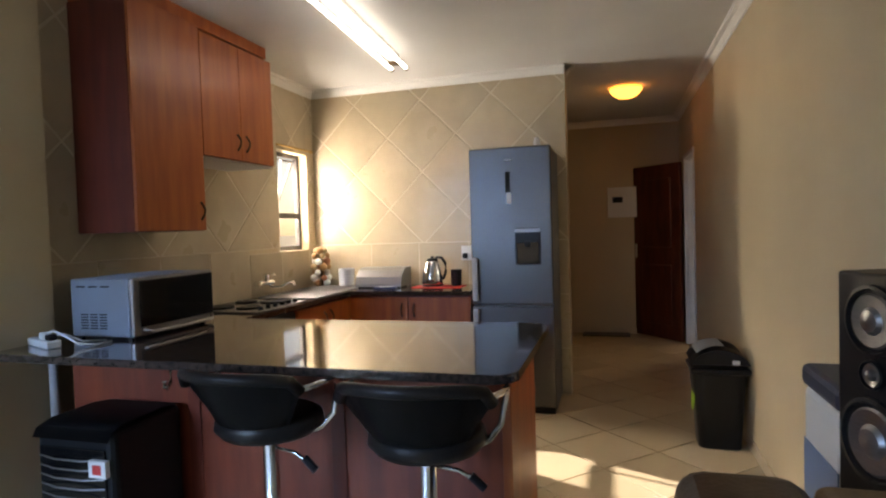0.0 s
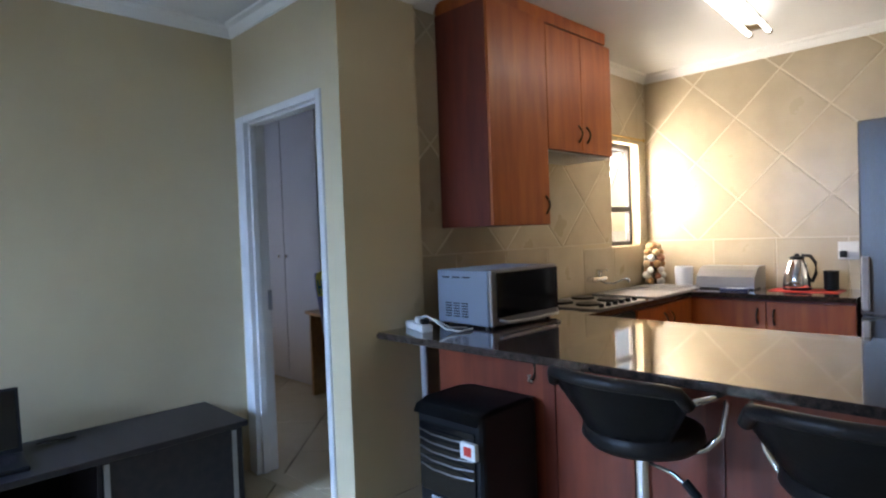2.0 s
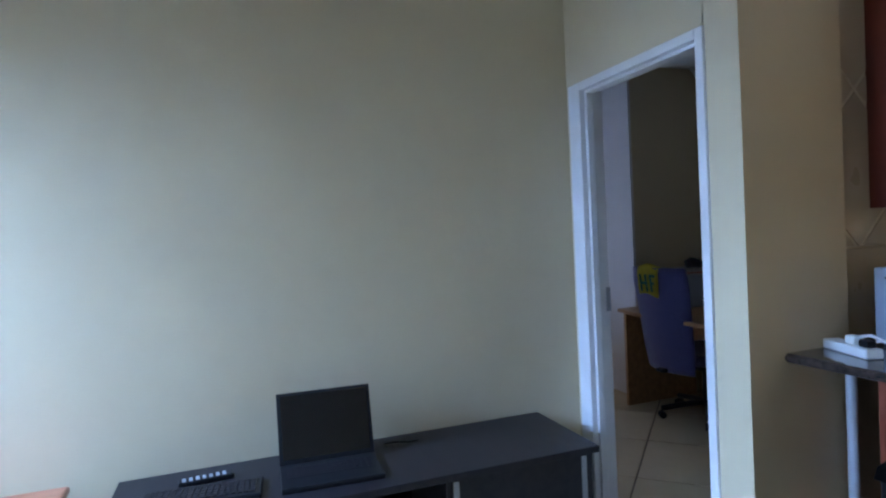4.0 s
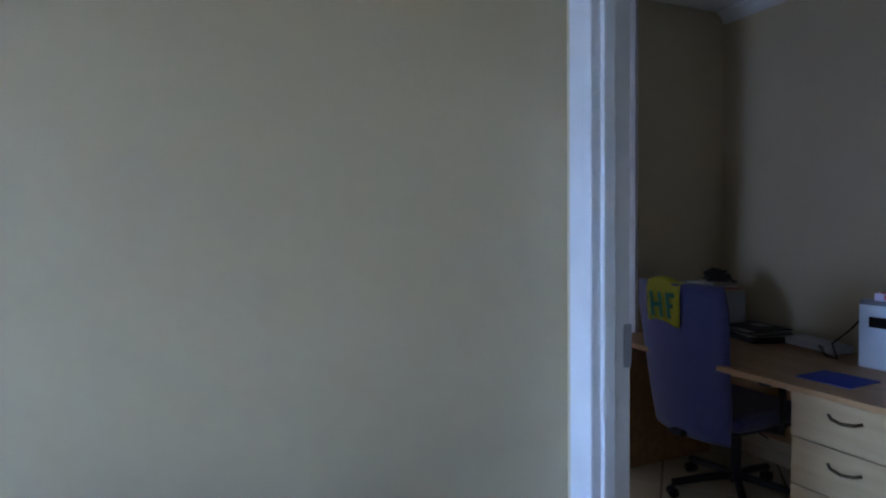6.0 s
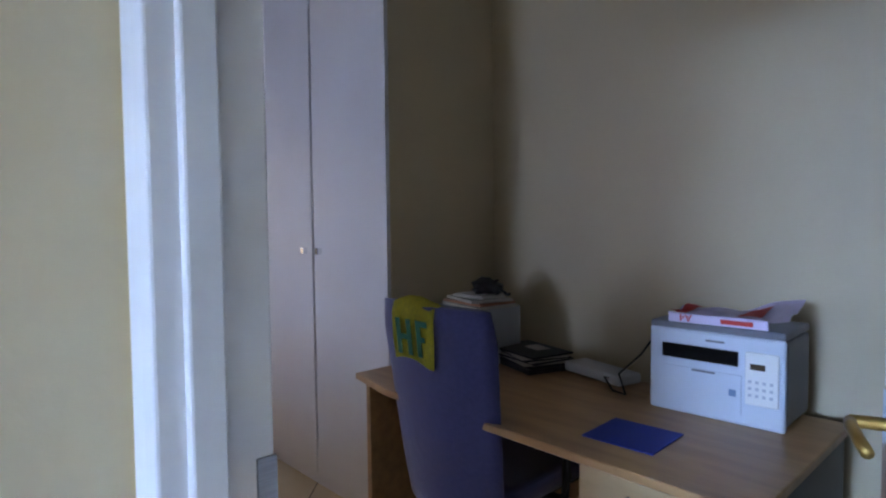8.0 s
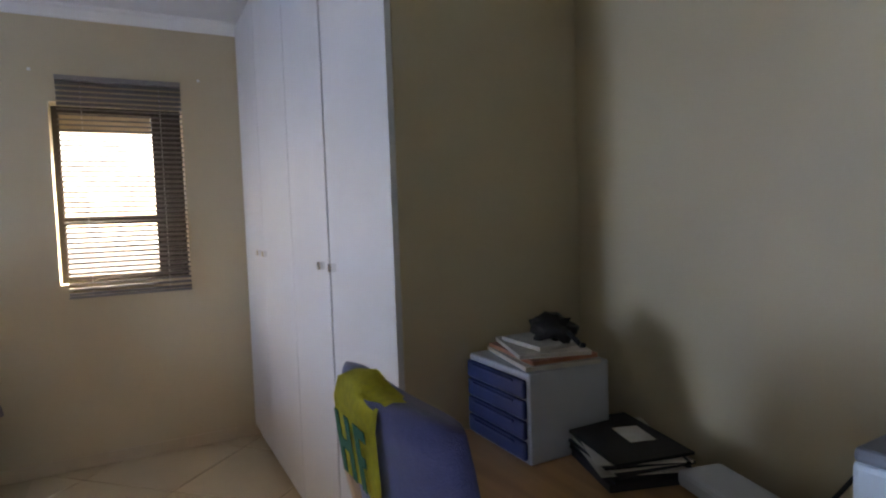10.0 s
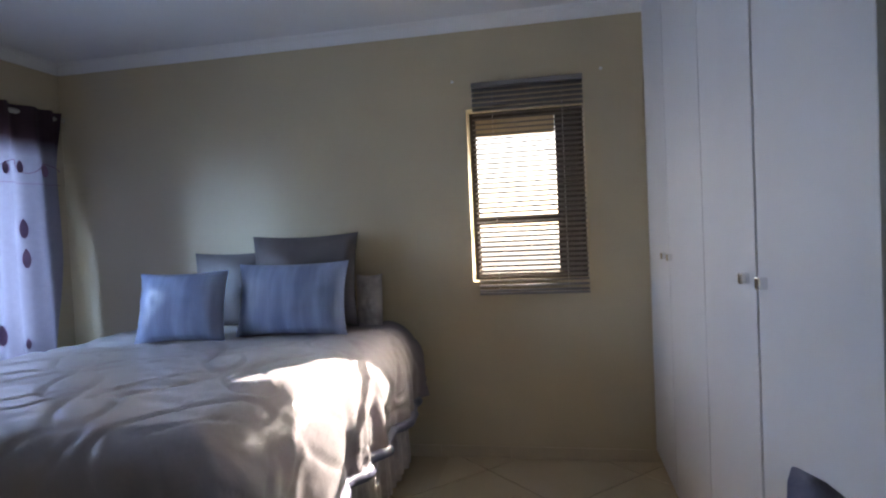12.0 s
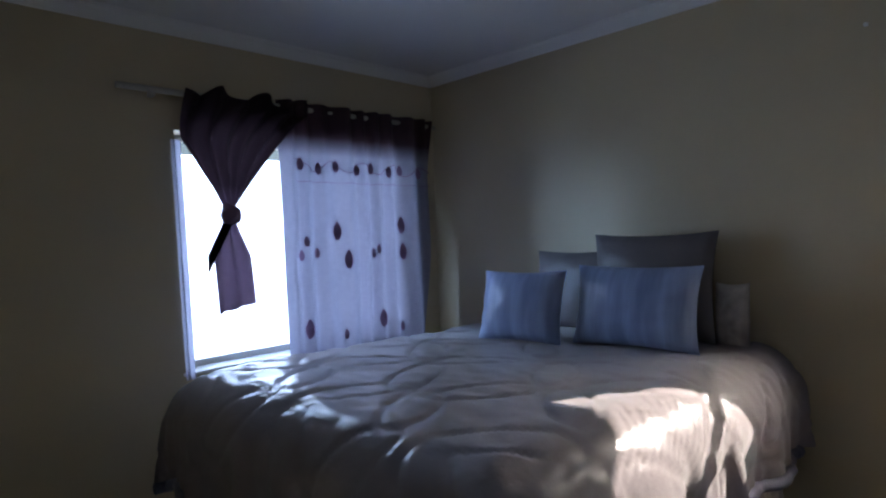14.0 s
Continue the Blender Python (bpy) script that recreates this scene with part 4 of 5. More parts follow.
for i in range(5):
    for j in range(18):
        box(bm, -0.06 + i * 0.024, -0.042 + i * 0.024, -0.205 + j * 0.0215, -0.188 + j * 0.0215, 0.018, 0.024)
part("keys", bm, BLACKWOOD, kb, kind="stuff")
rm = thing("remote_control", (XL + 0.16, -0.52, 0.468), "black remote control on the sideboard", "remote", turn=5)
boxpart("case", BLACKPLASTIC, rm, -0.025, 0.025, -0.1, 0.1, 0, 0.02, 0.006)
bm = bmesh.new()
for i in range(3):
    for j in range(7):
        box(bm, -0.016 + i * 0.012, -0.008 + i * 0.012, -0.085 + j * 0.024, -0.072 + j * 0.024, 0.02, 0.022)
part("buttons", bm, GREYPLASTIC, rm)
lt = thing("side_table", (XL + 0.4, -1.35, 0), "orange-brown wooden low table by the sideboard", "table")
boxpart("tabletop", TABLEWOOD, lt, -0.36, 0.3, -0.35, 0.35, 0.47, 0.5, 0.01)
for x in (-0.3, 0.24):
    for y in (-0.29, 0.29):
        boxpart("leg", TABLEWOOD, lt, x - 0.025, x + 0.025, y - 0.025, y + 0.025, 0, 0.47, 0.003)
ant = thing("cable", (XL + 0.1, 0.3, 0.469), "thin black cable behind the laptop", "cable")
bm = bmesh.new()
tube(bm, [(0.0, -0.1, 0.004), (0.02, -0.05, 0.012), (0.04, 0.0, 0.01), (0.02, 0.05, 0.004)], 0.004)
part("cord", bm, BLACKPLASTIC, ant)


# ---- bedroom ----
def cloth_material(name, top, low, edge, see):
    """Curtain cloth that lets daylight through, with a woven dark band above the height edge."""
    m = bpy.data.materials.new(name)
    m.use_nodes = True
    n, l = m.node_tree.nodes, m.node_tree.links
    b = n["Principled BSDF"]
    b.inputs["Roughness"].default_value = 0.8
    at = n.new("ShaderNodeTexCoord")
    sep = n.new("ShaderNodeSeparateXYZ")
    l.new(at.outputs["Object"], sep.inputs[0])
    mr = n.new("ShaderNodeMapRange")
    mr.inputs["From Min"].default_value, mr.inputs["From Max"].default_value = edge - 0.06, edge + 0.06
    l.new(sep.outputs["Z"], mr.inputs[0])
    nz = n.new("ShaderNodeTexNoise")
    nz.inputs["Scale"].default_value = 30
    l.new(at.outputs["Object"], nz.inputs["Vector"])
    mix = n.new("ShaderNodeMix")
    mix.data_type = "RGBA"
    mix.inputs[6].default_value, mix.inputs[7].default_value = (*low, 1), (*top, 1)
    l.new(mr.outputs[0], mix.inputs[0])
    mul = n.new("ShaderNodeMix")
    mul.data_type, mul.blend_type = "RGBA", "MULTIPLY"
    mul.inputs[0].default_value = 0.15
    l.new(mix.outputs[2], mul.inputs[6])
    l.new(nz.outputs[0], mul.inputs[7])
    l.new(mul.outputs[2], b.inputs["Base Color"])
    tr = n.new("ShaderNodeBsdfTranslucent")
    l.new(mul.outputs[2], tr.inputs[0])
    ms = n.new("ShaderNodeMixShader")
    ms.inputs[0].default_value = see
    l.new(b.outputs[0], ms.inputs[1])
    l.new(tr.outputs[0], ms.inputs[2])
    l.new(ms.outputs[0], n["Material Output"].inputs[0])
    return m


LILAC = cloth_material("lilac_curtain_cloth", (0.07, 0.035, 0.045), (0.36, 0.35, 0.43), 2.03, 0.19)
PLUM = cloth_material("plum_curtain_cloth", (0.06, 0.035, 0.045), (0.19, 0.13, 0.18), 1.7, 0.22)
SHEER = cloth_material("sheer_cloth", (0.5, 0.5, 0.6), (0.5, 0.5, 0.6), 2.0, 0.6)
MOTIF = cloth_material("curtain_motif_print", (0.3, 0.18, 0.28), (0.3, 0.18, 0.28), 2.03, 0.24)

# wardrobe
wr = thing("wardrobe", (YX, YW, 0), "white built-in wardrobe, doors shut, small square knobs", "wardrobe")
L = YX - XW
boxpart("side_panel", PAINT, wr, -0.018, 0.0, 0.0, YN - YW - 0.002, 0.0, HC - 0.002, 0.001)
boxpart("carcass", WHITEDOOR, wr, -L + 0.004, -0.02, 0.004, YN - YW - 0.002, 0.075, HC - 0.002)
boxpart("plinth", WHITEDOOR, wr, -L + 0.004, -0.02, 0.012, 0.03, 0.0, 0.074)
edges = [0.0, -0.612, -1.175, -1.828, -L + 0.006]
for k, (b_, a_) in enumerate(zip(edges, edges[1:])):
    g_ = 0.0035
    d = boxpart("door", WHITEDOOR, wr, a_ + (0.009 if k == 0 else g_), b_ - (0.009 if k == 1 else g_), -0.02, 0.0, 0.075, HC - 0.006, 0.002)
    kx = a_ + 0.07 if k % 2 == 0 else b_ - 0.07
    boxpart("knob", CHROME, d, kx - 0.016, kx + 0.016, -0.045, -0.021, 1.20, 1.232, 0.004)

# desk
desk = thing("desk", (-4.90, 2.745, 0), "beech-coloured office desk with drawer pedestal and dark end panel", "desk")
bm = bmesh.new()
plank(bm, [(-0.78, -0.33), (-0.5, -0.39), (0.78, -0.40), (0.775, 0.37), (-0.775, 0.37)], 0.715, 0.74)
bmesh.ops.bevel(bm, geom=[e for e in bm.edges], offset=0.003, segments=1, affect="EDGES")
part("desktop", bm, OAK, desk)
boxpart("end_panel", OAK, desk, -0.72, -0.695, -0.32, 0.34, 0.0, 0.714, 0.002)
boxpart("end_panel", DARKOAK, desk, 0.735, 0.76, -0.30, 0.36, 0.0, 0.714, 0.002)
boxpart("modesty_panel", OAK, desk, -0.69, 0.73, 0.24, 0.258, 0.25, 0.714)
ped = boxpart("pedestal", PALEOAK, desk, 0.32, 0.733, -0.34, 0.22, 0.06, 0.713)
for z0, z1 in ((0.535, 0.71), (0.35, 0.53), (0.08, 0.345)):
    d = boxpart("drawer", PALEOAK, ped, 0.315, 0.733, -0.359, -0.341, z0, z1, 0.003)
    bm = bmesh.new()
    zc = (z0 + z1) / 2 + 0.02
    tube(bm, [(0.46, -0.36, zc + 0.01), (0.48, -0.377, zc + 0.002), (0.52, -0.382, zc - 0.004), (0.56, -0.377, zc + 0.002), (0.58, -0.36, zc + 0.01)], 0.006, 8)
    part("handle", bm, BRONZE, d, smooth=True)

# office chair
ch = thing("office_chair", (-5.11, 2.715, 0), "high-backed blue fabric office chair on a black five-star base", "chair", turn=0)
rows = []
for j in range(15):
    f = j / 14
    z = 0.37 + 0.715 * f
    w = 0.232 + 0.045 * f - 0.25 * max(0, f - 0.86) ** 1.2 - 0.06 * max(0, 0.2 - f)
    rows.append((z, w))
bm = bmesh.new()
front, back = [], []
for z, w in rows:
    front.append([(x_ * w, -0.385 + 0.015 * (1 - abs(x_) ** 3) * -1 + 0.045 * x_ * x_ - 0.12 * (z - 0.72), z) for x_ in np.linspace(-1, 1, 13)])
    back.append([(x_ * w, -0.335 + 0.012 * (1 - abs(x_) ** 3) + 0.03 * x_ * x_ - 0.12 * (z - 0.72) - 0.03 * abs(x_) ** 6, z) for x_ in np.linspace(-1, 1, 13)])
fv = [[bm.verts.new(p) for p in r] for r in front]
bv = [[bm.verts.new(p) for p in r] for r in back]
for g in (fv, bv):
    for a, b in zip(g, g[1:]):
        for k in range(12):
            bm.faces.new((a[k], a[k + 1], b[k + 1], b[k]))
for a, b, c, d in zip(fv, fv[1:], bv, bv[1:]):
    for k in (0, 12):
        bm.faces.new((a[k], b[k], d[k], c[k]))
for k in range(12):
    bm.faces.new((fv[0][k], fv[0][k + 1], bv[0][k + 1], bv[0][k]))
    bm.faces.new((fv[-1][k], fv[-1][k + 1], bv[-1][k + 1], bv[-1][k]))
part("backrest", bm, BLUEFABRIC, ch, smooth=True)
boxpart("seat", BLUEFABRIC, ch, -0.24, 0.24, -0.27, 0.21, 0.42, 0.50, 0.035, segments=4)
boxpart("seat_shell", BLACKPLASTIC, ch, -0.2, 0.2, -0.24, 0.18, 0.395, 0.42, 0.01)
boxpart("back_bar", BLACKPLASTIC, ch, -0.035, 0.035, -0.40, -0.1, 0.37, 0.395, 0.006)
for sx in (-1, 1):
    bm = bmesh.new()
    tube(bm, [(sx * 0.2, -0.05, 0.41), (sx * 0.28, -0.05, 0.42), (sx * 0.29, -0.05, 0.5), (sx * 0.28, -0.05, 0.64)], 0.017)
    box(bm, sx * 0.28 - 0.03, sx * 0.28 + 0.03, -0.17, 0.08, 0.64, 0.665, 0.01)
    part("armrest", bm, BLACKPLASTIC, ch)
rodpart("gas_lift", BLACKPLASTIC, ch, (0, 0, 0.08), (0, 0, 0.40), 0.026)
rodpart("lever", CHROME, ch, (0.1, -0.05, 0.40), (0.24, -0.08, 0.38), 0.006, n=8)
for k in range(5):
    a_ = radians(72 * k + 30)
    bm = bmesh.new()
    tube(bm, [(0.02 * math.cos(a_), 0.02 * math.sin(a_), 0.11), (0.15 * math.cos(a_), 0.15 * math.sin(a_), 0.10), (0.31 * math.cos(a_), 0.31 * math.sin(a_), 0.075)], 0.019)
    leg = part("leg", bm, BLACKPLASTIC, ch)
    bm = bmesh.new()
    for o in (-0.014, 0.014):
        c = Vector((0.31 * math.cos(a_) - o * math.sin(a_), 0.31 * math.sin(a_) + o * math.cos(a_), 0.029))
        t_ = Vector((-math.sin(a_), math.cos(a_), 0)) * 0.009
        rod(bm, c - t_, c + t_, 0.025, n=14)
    rod(bm, (0.31 * math.cos(a_), 0.31 * math.sin(a_), 0.04), (0.31 * math.cos(a_), 0.31 * math.sin(a_), 0.09), 0.006, n=8)
    part("castor", bm, BLACKPLASTIC, leg)
sc = thing("scarf", (-5.105, 2.315, 1.087), "yellow scarf with dark green letters draped over the chair back", "scarf", turn=0)
prof = [(-0.042, -0.19), (-0.042, -0.12), (-0.041, -0.03), (-0.03, 0.006), (0.0, 0.014), (0.03, 0.008), (0.05, -0.03), (0.05, -0.14), (0.048, -0.22)]
bm = bmesh.new()
sheet(bm, [[(-0.13 + 0.20 * u + 0.02 * math.sin(3 * z) , y - 0.012 - 0.12 * z + 0.004 * math.sin(9 * u + 20 * z), z + 0.012 * math.sin(5 * u)) for u in np.linspace(0, 1, 10)] for y, z in prof], 0.006)
part("cloth", bm, YELLOWCLOTH, sc, smooth=True)
for bars in (((-0.105, -0.083, -0.165, -0.045), (-0.083, -0.052, -0.115, -0.095), (-0.052, -0.03, -0.165, -0.045)), ((-0.005, 0.017, -0.165, -0.045), (0.017, 0.05, -0.065, -0.045), (0.017, 0.035, -0.115, -0.097))):
    for y0 in (-0.066, 0.052):
        bm = bmesh.new()
        for x0, x1, z0, z1 in bars:
            box(bm, x0, x1, y0, y0 + 0.002, z0, z1)
        for v in bm.verts:
            v.co.y -= 0.12 * v.co.z
        part("letter", bm, GREENCLOTH, sc)

# things on the desk
pr = thing("printer", (-4.435, 2.99, 0.741), "pale blue-grey laser printer with small display panel", "printer", turn=2)
boxpart("shell", PRINTERDARK, pr, -0.198, 0.2, -0.105, 0.13, 0.01, 0.262, 0.012)
boxpart("front_shell", PRINTER, pr, -0.2, 0.2, -0.125, -0.106, 0.0, 0.268, 0.01)
lid = boxpart("scanner_lid", PRINTERDARK, pr, -0.2, 0.2, -0.12, 0.13, 0.264, 0.288, 0.008)
boxpart("paper_slot", GLASSBLACK, pr, -0.155, 0.075, -0.1285, -0.1255, 0.175, 0.22, 0.003)
boxpart("tray_panel", PRINTER, pr, -0.15, 0.085, -0.129, -0.1255, 0.03, 0.15, 0.002)
boxpart("grip", PRINTERDARK, pr, -0.06, 0.01, -0.131, -0.1295, 0.142, 0.148, 0.0)
ctl = boxpart("control_panel", WHITEPLASTIC, pr, 0.095, 0.185, -0.133, -0.1255, 0.07, 0.225, 0.004)
boxpart("display", BRONZE, ctl, 0.11, 0.15, -0.135, -0.1335, 0.175, 0.192, 0.0)
bm = bmesh.new()
for i in range(4):
    for j in range(3):
        box(bm, 0.105 + i * 0.019, 0.114 + i * 0.019, -0.135, -0.1335, 0.095 + j * 0.02, 0.103 + j * 0.02)
part("buttons", bm, GREYPLASTIC, ctl)
boxpart("blue_label", COOLERBLUE, pr, 0.05, 0.07, -0.1305, -0.1292, 0.085, 0.105, 0.0)
boxpart("maker_plate", PRINTERDARK, pr, -0.02, 0.035, -0.1275, -0.1255, 0.238, 0.244, 0.0)
pk = thing("paper_wrapper", (-4.42, 3.0, 1.03), "crumpled white, lilac and red copier paper wrapping", "paper wrapping", turn=4)
bm = bmesh.new()
sheet(bm, [[(x_, y_, 0.02 + 0.02 * noise.noise(Vector((x_ * 14, y_ * 14, 1))) + 0.05 * max(0, x_) / 0.18 * (y_ + 0.12) / 0.2) for x_ in np.linspace(-0.17, 0.18, 18)] for y_ in np.linspace(-0.11, 0.09, 12)], 0.012)
part("wrapping", bm, WRAP, pk)
for x0, x1, y0 in ((-0.16, -0.11, -0.118), (0.04, 0.10, -0.118)):
    bm = bmesh.new()
    sheet(bm, [[(x_, y_, 0.028 + 0.02 * noise.noise(Vector((x_ * 14, y_ * 14, 1))) + 0.05 * max(0, x_) / 0.18 * (y_ + 0.12) / 0.2) for x_ in np.linspace(x0, x1, 6)] for y_ in np.linspace(-0.105, 0.05, 10)], 0.004)
    part("red_print", bm, RED, pk)
txt = bpy.data.curves.new("word", "FONT")
txt.body, txt.size, txt.extrude = "A4", 0.034, 0.0008
wd = new("size_mark", txt)
wd.data.materials.append(RED)
wd.parent = pk
wd.location, wd.rotation_euler = (-0.085, -0.126, 0.026), (radians(90), radians(180), 0)
boxpart("wrapper_front", WRAP, pk, -0.16, 0.13, -0.125, -0.112, -0.002, 0.028, 0.004)
boxpart("red_lettering", RED, pk, 0.0, 0.09, -0.1265, -0.1252, 0.006, 0.02, 0.0)
mm = thing("mouse_mat", (-4.53, 2.57, 0.741), "blue rectangular mouse mat on the desk", "mouse mat", turn=3)
boxpart("mat", PADBLUE, mm, -0.105, 0.105, -0.10, 0.10, 0, 0.004, 0.001)
ro = thing("silver_router", (-4.93, 3.05, 0.741), "flat silver-grey modem box with black cable", "modem", turn=-14)
boxpart("box", GREYPLASTIC, ro, -0.15, 0.15, -0.06, 0.06, 0.004, 0.045, 0.012)
bm = bmesh.new()
tube(bm, [(0.1, -0.06, 0.03), (0.14, -0.12, 0.05), (0.2, -0.14, 0.02), (0.22, -0.1, 0.005), (0.16, -0.07, 0.06), (0.24, -0.05, 0.14), (0.27, 0.0, 0.22), (0.30, 0.05, 0.25)], 0.004)
part("cable", bm, BLACKPLASTIC, ro, smooth=True)
fd = thing("folder_stack", (-5.255, 3.02, 0.741), "stack of black folders and loose papers", "folders", turn=-18)
for k, (m_, dz, tw) in enumerate(((BLACKWOOD, 0.02, 0), (BLACKPLASTIC, 0.012, 4), (PAPER, 0.004, -6), (BLACKWOOD, 0.008, 7), (PAPER, 0.003, 2), (BLACKPLASTIC, 0.006, -3), (PAPER, 0.003, -9), (BLACKPLASTIC, 0.008, 5))):
    z0 = (0, 0.021, 0.034, 0.039, 0.048, 0.052, 0.059, 0.063)[k]
    o = boxpart("folder" if m_ != PAPER else "papers", m_, fd, -0.15, 0.15, -0.105, 0.105, z0, z0 + dz, 0.001)
    o.rotation_euler = (0, 0, radians(tw))
boxpart("label", PAPER, fd, -0.05, 0.05, 0.0, 0.07, 0.0712, 0.0722, 0)
bx = thing("drawer_box", (-5.505, 2.94, 0.741), "small grey desk cabinet with four dark blue drawers", "drawer unit")
boxpart("case", GREYPLASTIC, bx, -0.148, 0.148, -0.13, 0.14, 0.0, 0.24, 0.005)
for k in range(4):
    d = boxpart("drawer", BLUEPLASTIC, bx, -0.14, 0.14, -0.145, -0.131, 0.012 + k * 0.054, 0.062 + k * 0.054, 0.006)
    boxpart("lip", BLUEPLASTIC, d, -0.1, 0.1, -0.153, -0.1455, 0.05 + k * 0.054, 0.058 + k * 0.054, 0.003)
bk = thing("book_pile", (-5.49, 2.95, 0.982), "few books and papers in a loose pile", "books", turn=-12)
for k, (w, d_, m_) in enumerate(((0.14, 0.11, PAPER), (0.13, 0.10, TABLEWOOD), (0.125, 0.1, PAPER), (0.09, 0.07, PAPER))):
    o = boxpart("book", m_, bk, -w, w, -d_, d_, k * 0.013, k * 0.013 + 0.012, 0.001)
    o.rotation_euler = (0, 0, radians((0, 5, -7, 12)[k]))
ph = thing("black_bag", (-5.46, 2.97, 1.036), "crumpled small black pouch with strap", "pouch")
bm = bmesh.new()
bmesh.ops.create_icosphere(bm, subdivisions=3, radius=1)
for v in bm.verts:
    k = 1 + 0.55 * noise.noise(v.co * 2.6) + 0.2 * noise.noise(v.co * 7)
    v.co = Vector((v.co.x * 0.07 * k, v.co.y * 0.055 * k, max(v.co.z, -0.55) * 0.042 * k + 0.024))
part("pouch", bm, LEATHER, ph, smooth=True)
bm = bmesh.new()
tube(bm, [(0.06, 0, 0.03), (0.10, -0.01, 0.02), (0.13, -0.01, 0.004), (0.15, -0.02, 0.01)], 0.007)
part("strap", bm, BLACKPLASTIC, ph)

# window blind
vb = thing("venetian_blind", (-8.045, 1.935, 0), "grey-brown slatted venetian blind, slats half open", "blind")
boxpart("head_rail", BLINDSLAT, vb, -0.02, 0.02, -0.318, 0.318, 2.212, 2.24, 0.003)
boxpart("bottom_rail", BLINDSLAT, vb, -0.014, 0.014, -0.318, 0.318, 0.993, 1.006, 0.003)
first = None
for k in range(42):
    if first is None:
        bm = bmesh.new()
        sheet(bm, [[(u, y, 0.0035 * (1 - (u / 0.0125) ** 2)) for y in (-0.317, 0.317)] for u in (-0.0125, -0.006, 0, 0.006, 0.0125)], 0.0006)
        ob = first = part("slat", bm, BLINDSLAT, vb)
    else:
        ob = new("slat", first.data)
        ob.parent = vb
    tilt = 60 if k > 36 else 31
    ob.location, ob.rotation_euler = (0, 0, 1.018 + k * 0.0288), (0, radians(tilt), 0)
for y in (-0.2, 0.2):
    rodpart("cord", WHITEPLASTIC, vb, (0, y, 1.0), (0, y, 2.22), 0.0012, n=6)
for y in (1.50, 2.36):
    pg = thing("wall_plug", (XW, y, 2.27), "small white screw cap on the wall", "fixing", "screw caps")
    rodpart("cap", WHITEPLASTIC, pg, (0.0, 0, 0), (0.006, 0, 0), 0.009, n=10)

# bed
BX0, BX1, BY0, BY1, BZ = XW + 0.06, -5.88, -0.76, 1.23, 0.85
bed = thing("bed", ((BX0 + BX1) / 2, (BY0 + BY1) / 2, 0), "double bed base with pale cloth valance", "bed")
hx, hy = (BX1 - BX0) / 2 - 0.08, (BY1 - BY0) / 2 - 0.08
boxpart("mattress", VALANCE, bed, -hx, hx, -hy, hy, 0.32, BZ - 0.06, 0.05, segments=3)
bm = bmesh.new()
pts = []
per = [(-hx, -hy), (hx, -hy), (hx, hy), (-hx, hy)]
for k in range(4):
    a, b = Vector(per[k]), Vector(per[(k + 1) % 4])
    n_ = int((b - a).length / 0.012)
    nn = Vector(((b - a).y, -(b - a).x)).normalized()
    for i in range(n_):
        p = a.lerp(b, i / n_)
        pts.append((p, nn, i))
ringv = []
for z, f in ((0.33, 0.2), (0.22, 0.7), (0.1, 1.0), (0.03, 1.1)):
    ringv.append([bm.verts.new((p.x + nn.x * (0.006 + f * 0.012 * (1 + math.sin(i * 0.9) + 0.5 * math.sin(i * 0.37))), p.y + nn.y * (0.006 + f * 0.012 * (1 + math.sin(i * 0.9) + 0.5 * math.sin(i * 0.37))), z)) for p, nn, i in pts])
for a, b in zip(ringv, ringv[1:]):
    for k in range(len(a)):
        bm.faces.new((a[k], a[(k + 1) % len(a)], b[(k + 1) % len(a)], b[k]))
part("valance", bm, VALANCE, bed, "gathered pale valance", smooth=True)

cf = thing("comforter", ((BX0 + BX1) / 2, (BY0 + BY1) / 2, BZ), "silver-taupe satin quilted comforter with stitched petal pattern", "comforter")
HX, HY, DROP, RAD = (BX1 - BX0) / 2, (BY1 - BY0) / 2, 0.44, 0.2
rng = random.Random(4)
petals = []
for i in range(-4, 9):
    for j in range(-5, 6):
        a_ = radians(35 if (i + j) % 2 else -40) + rng.uniform(-0.2, 0.2)
        petals.append((i * 0.36 - 0.7 + rng.uniform(-0.05, 0.05), j * 0.36 + rng.uniform(-0.05, 0.05), a_, 0.22, 0.085))


def stitch(u, v):
    """Depth of the stitched lines at a place on the cloth."""
    best = 1.0
    for cx, cy, a_, ra, rb in petals:
        dx, dy = u - cx, v - cy
        if abs(dx) > 0.24 or abs(dy) > 0.24:
            continue
        p, q = dx * math.cos(a_) + dy * math.sin(a_), -dx * math.sin(a_) + dy * math.cos(a_)
        r_ = math.hypot(p / ra, q / rb)
        best = min(best, abs(r_ - 1) * rb * 0.9)
    return 1 - math.exp(-(best / 0.008) ** 1.2)


def drape(s, half):
    """Arc length s from the middle: how far out, and how far down."""
    a_, sg = abs(s), (1 if s >= 0 else -1)
    flat = half - RAD
    if a_ <= flat:
        return s, 0.0
    q = a_ - flat
    arc = RAD * math.pi / 2
    if q < arc:
        t_ = q / RAD
        return sg * (flat + RAD * math.sin(t_)), RAD * (1 - math.cos(t_))
    return sg * half, RAD + (q - arc)


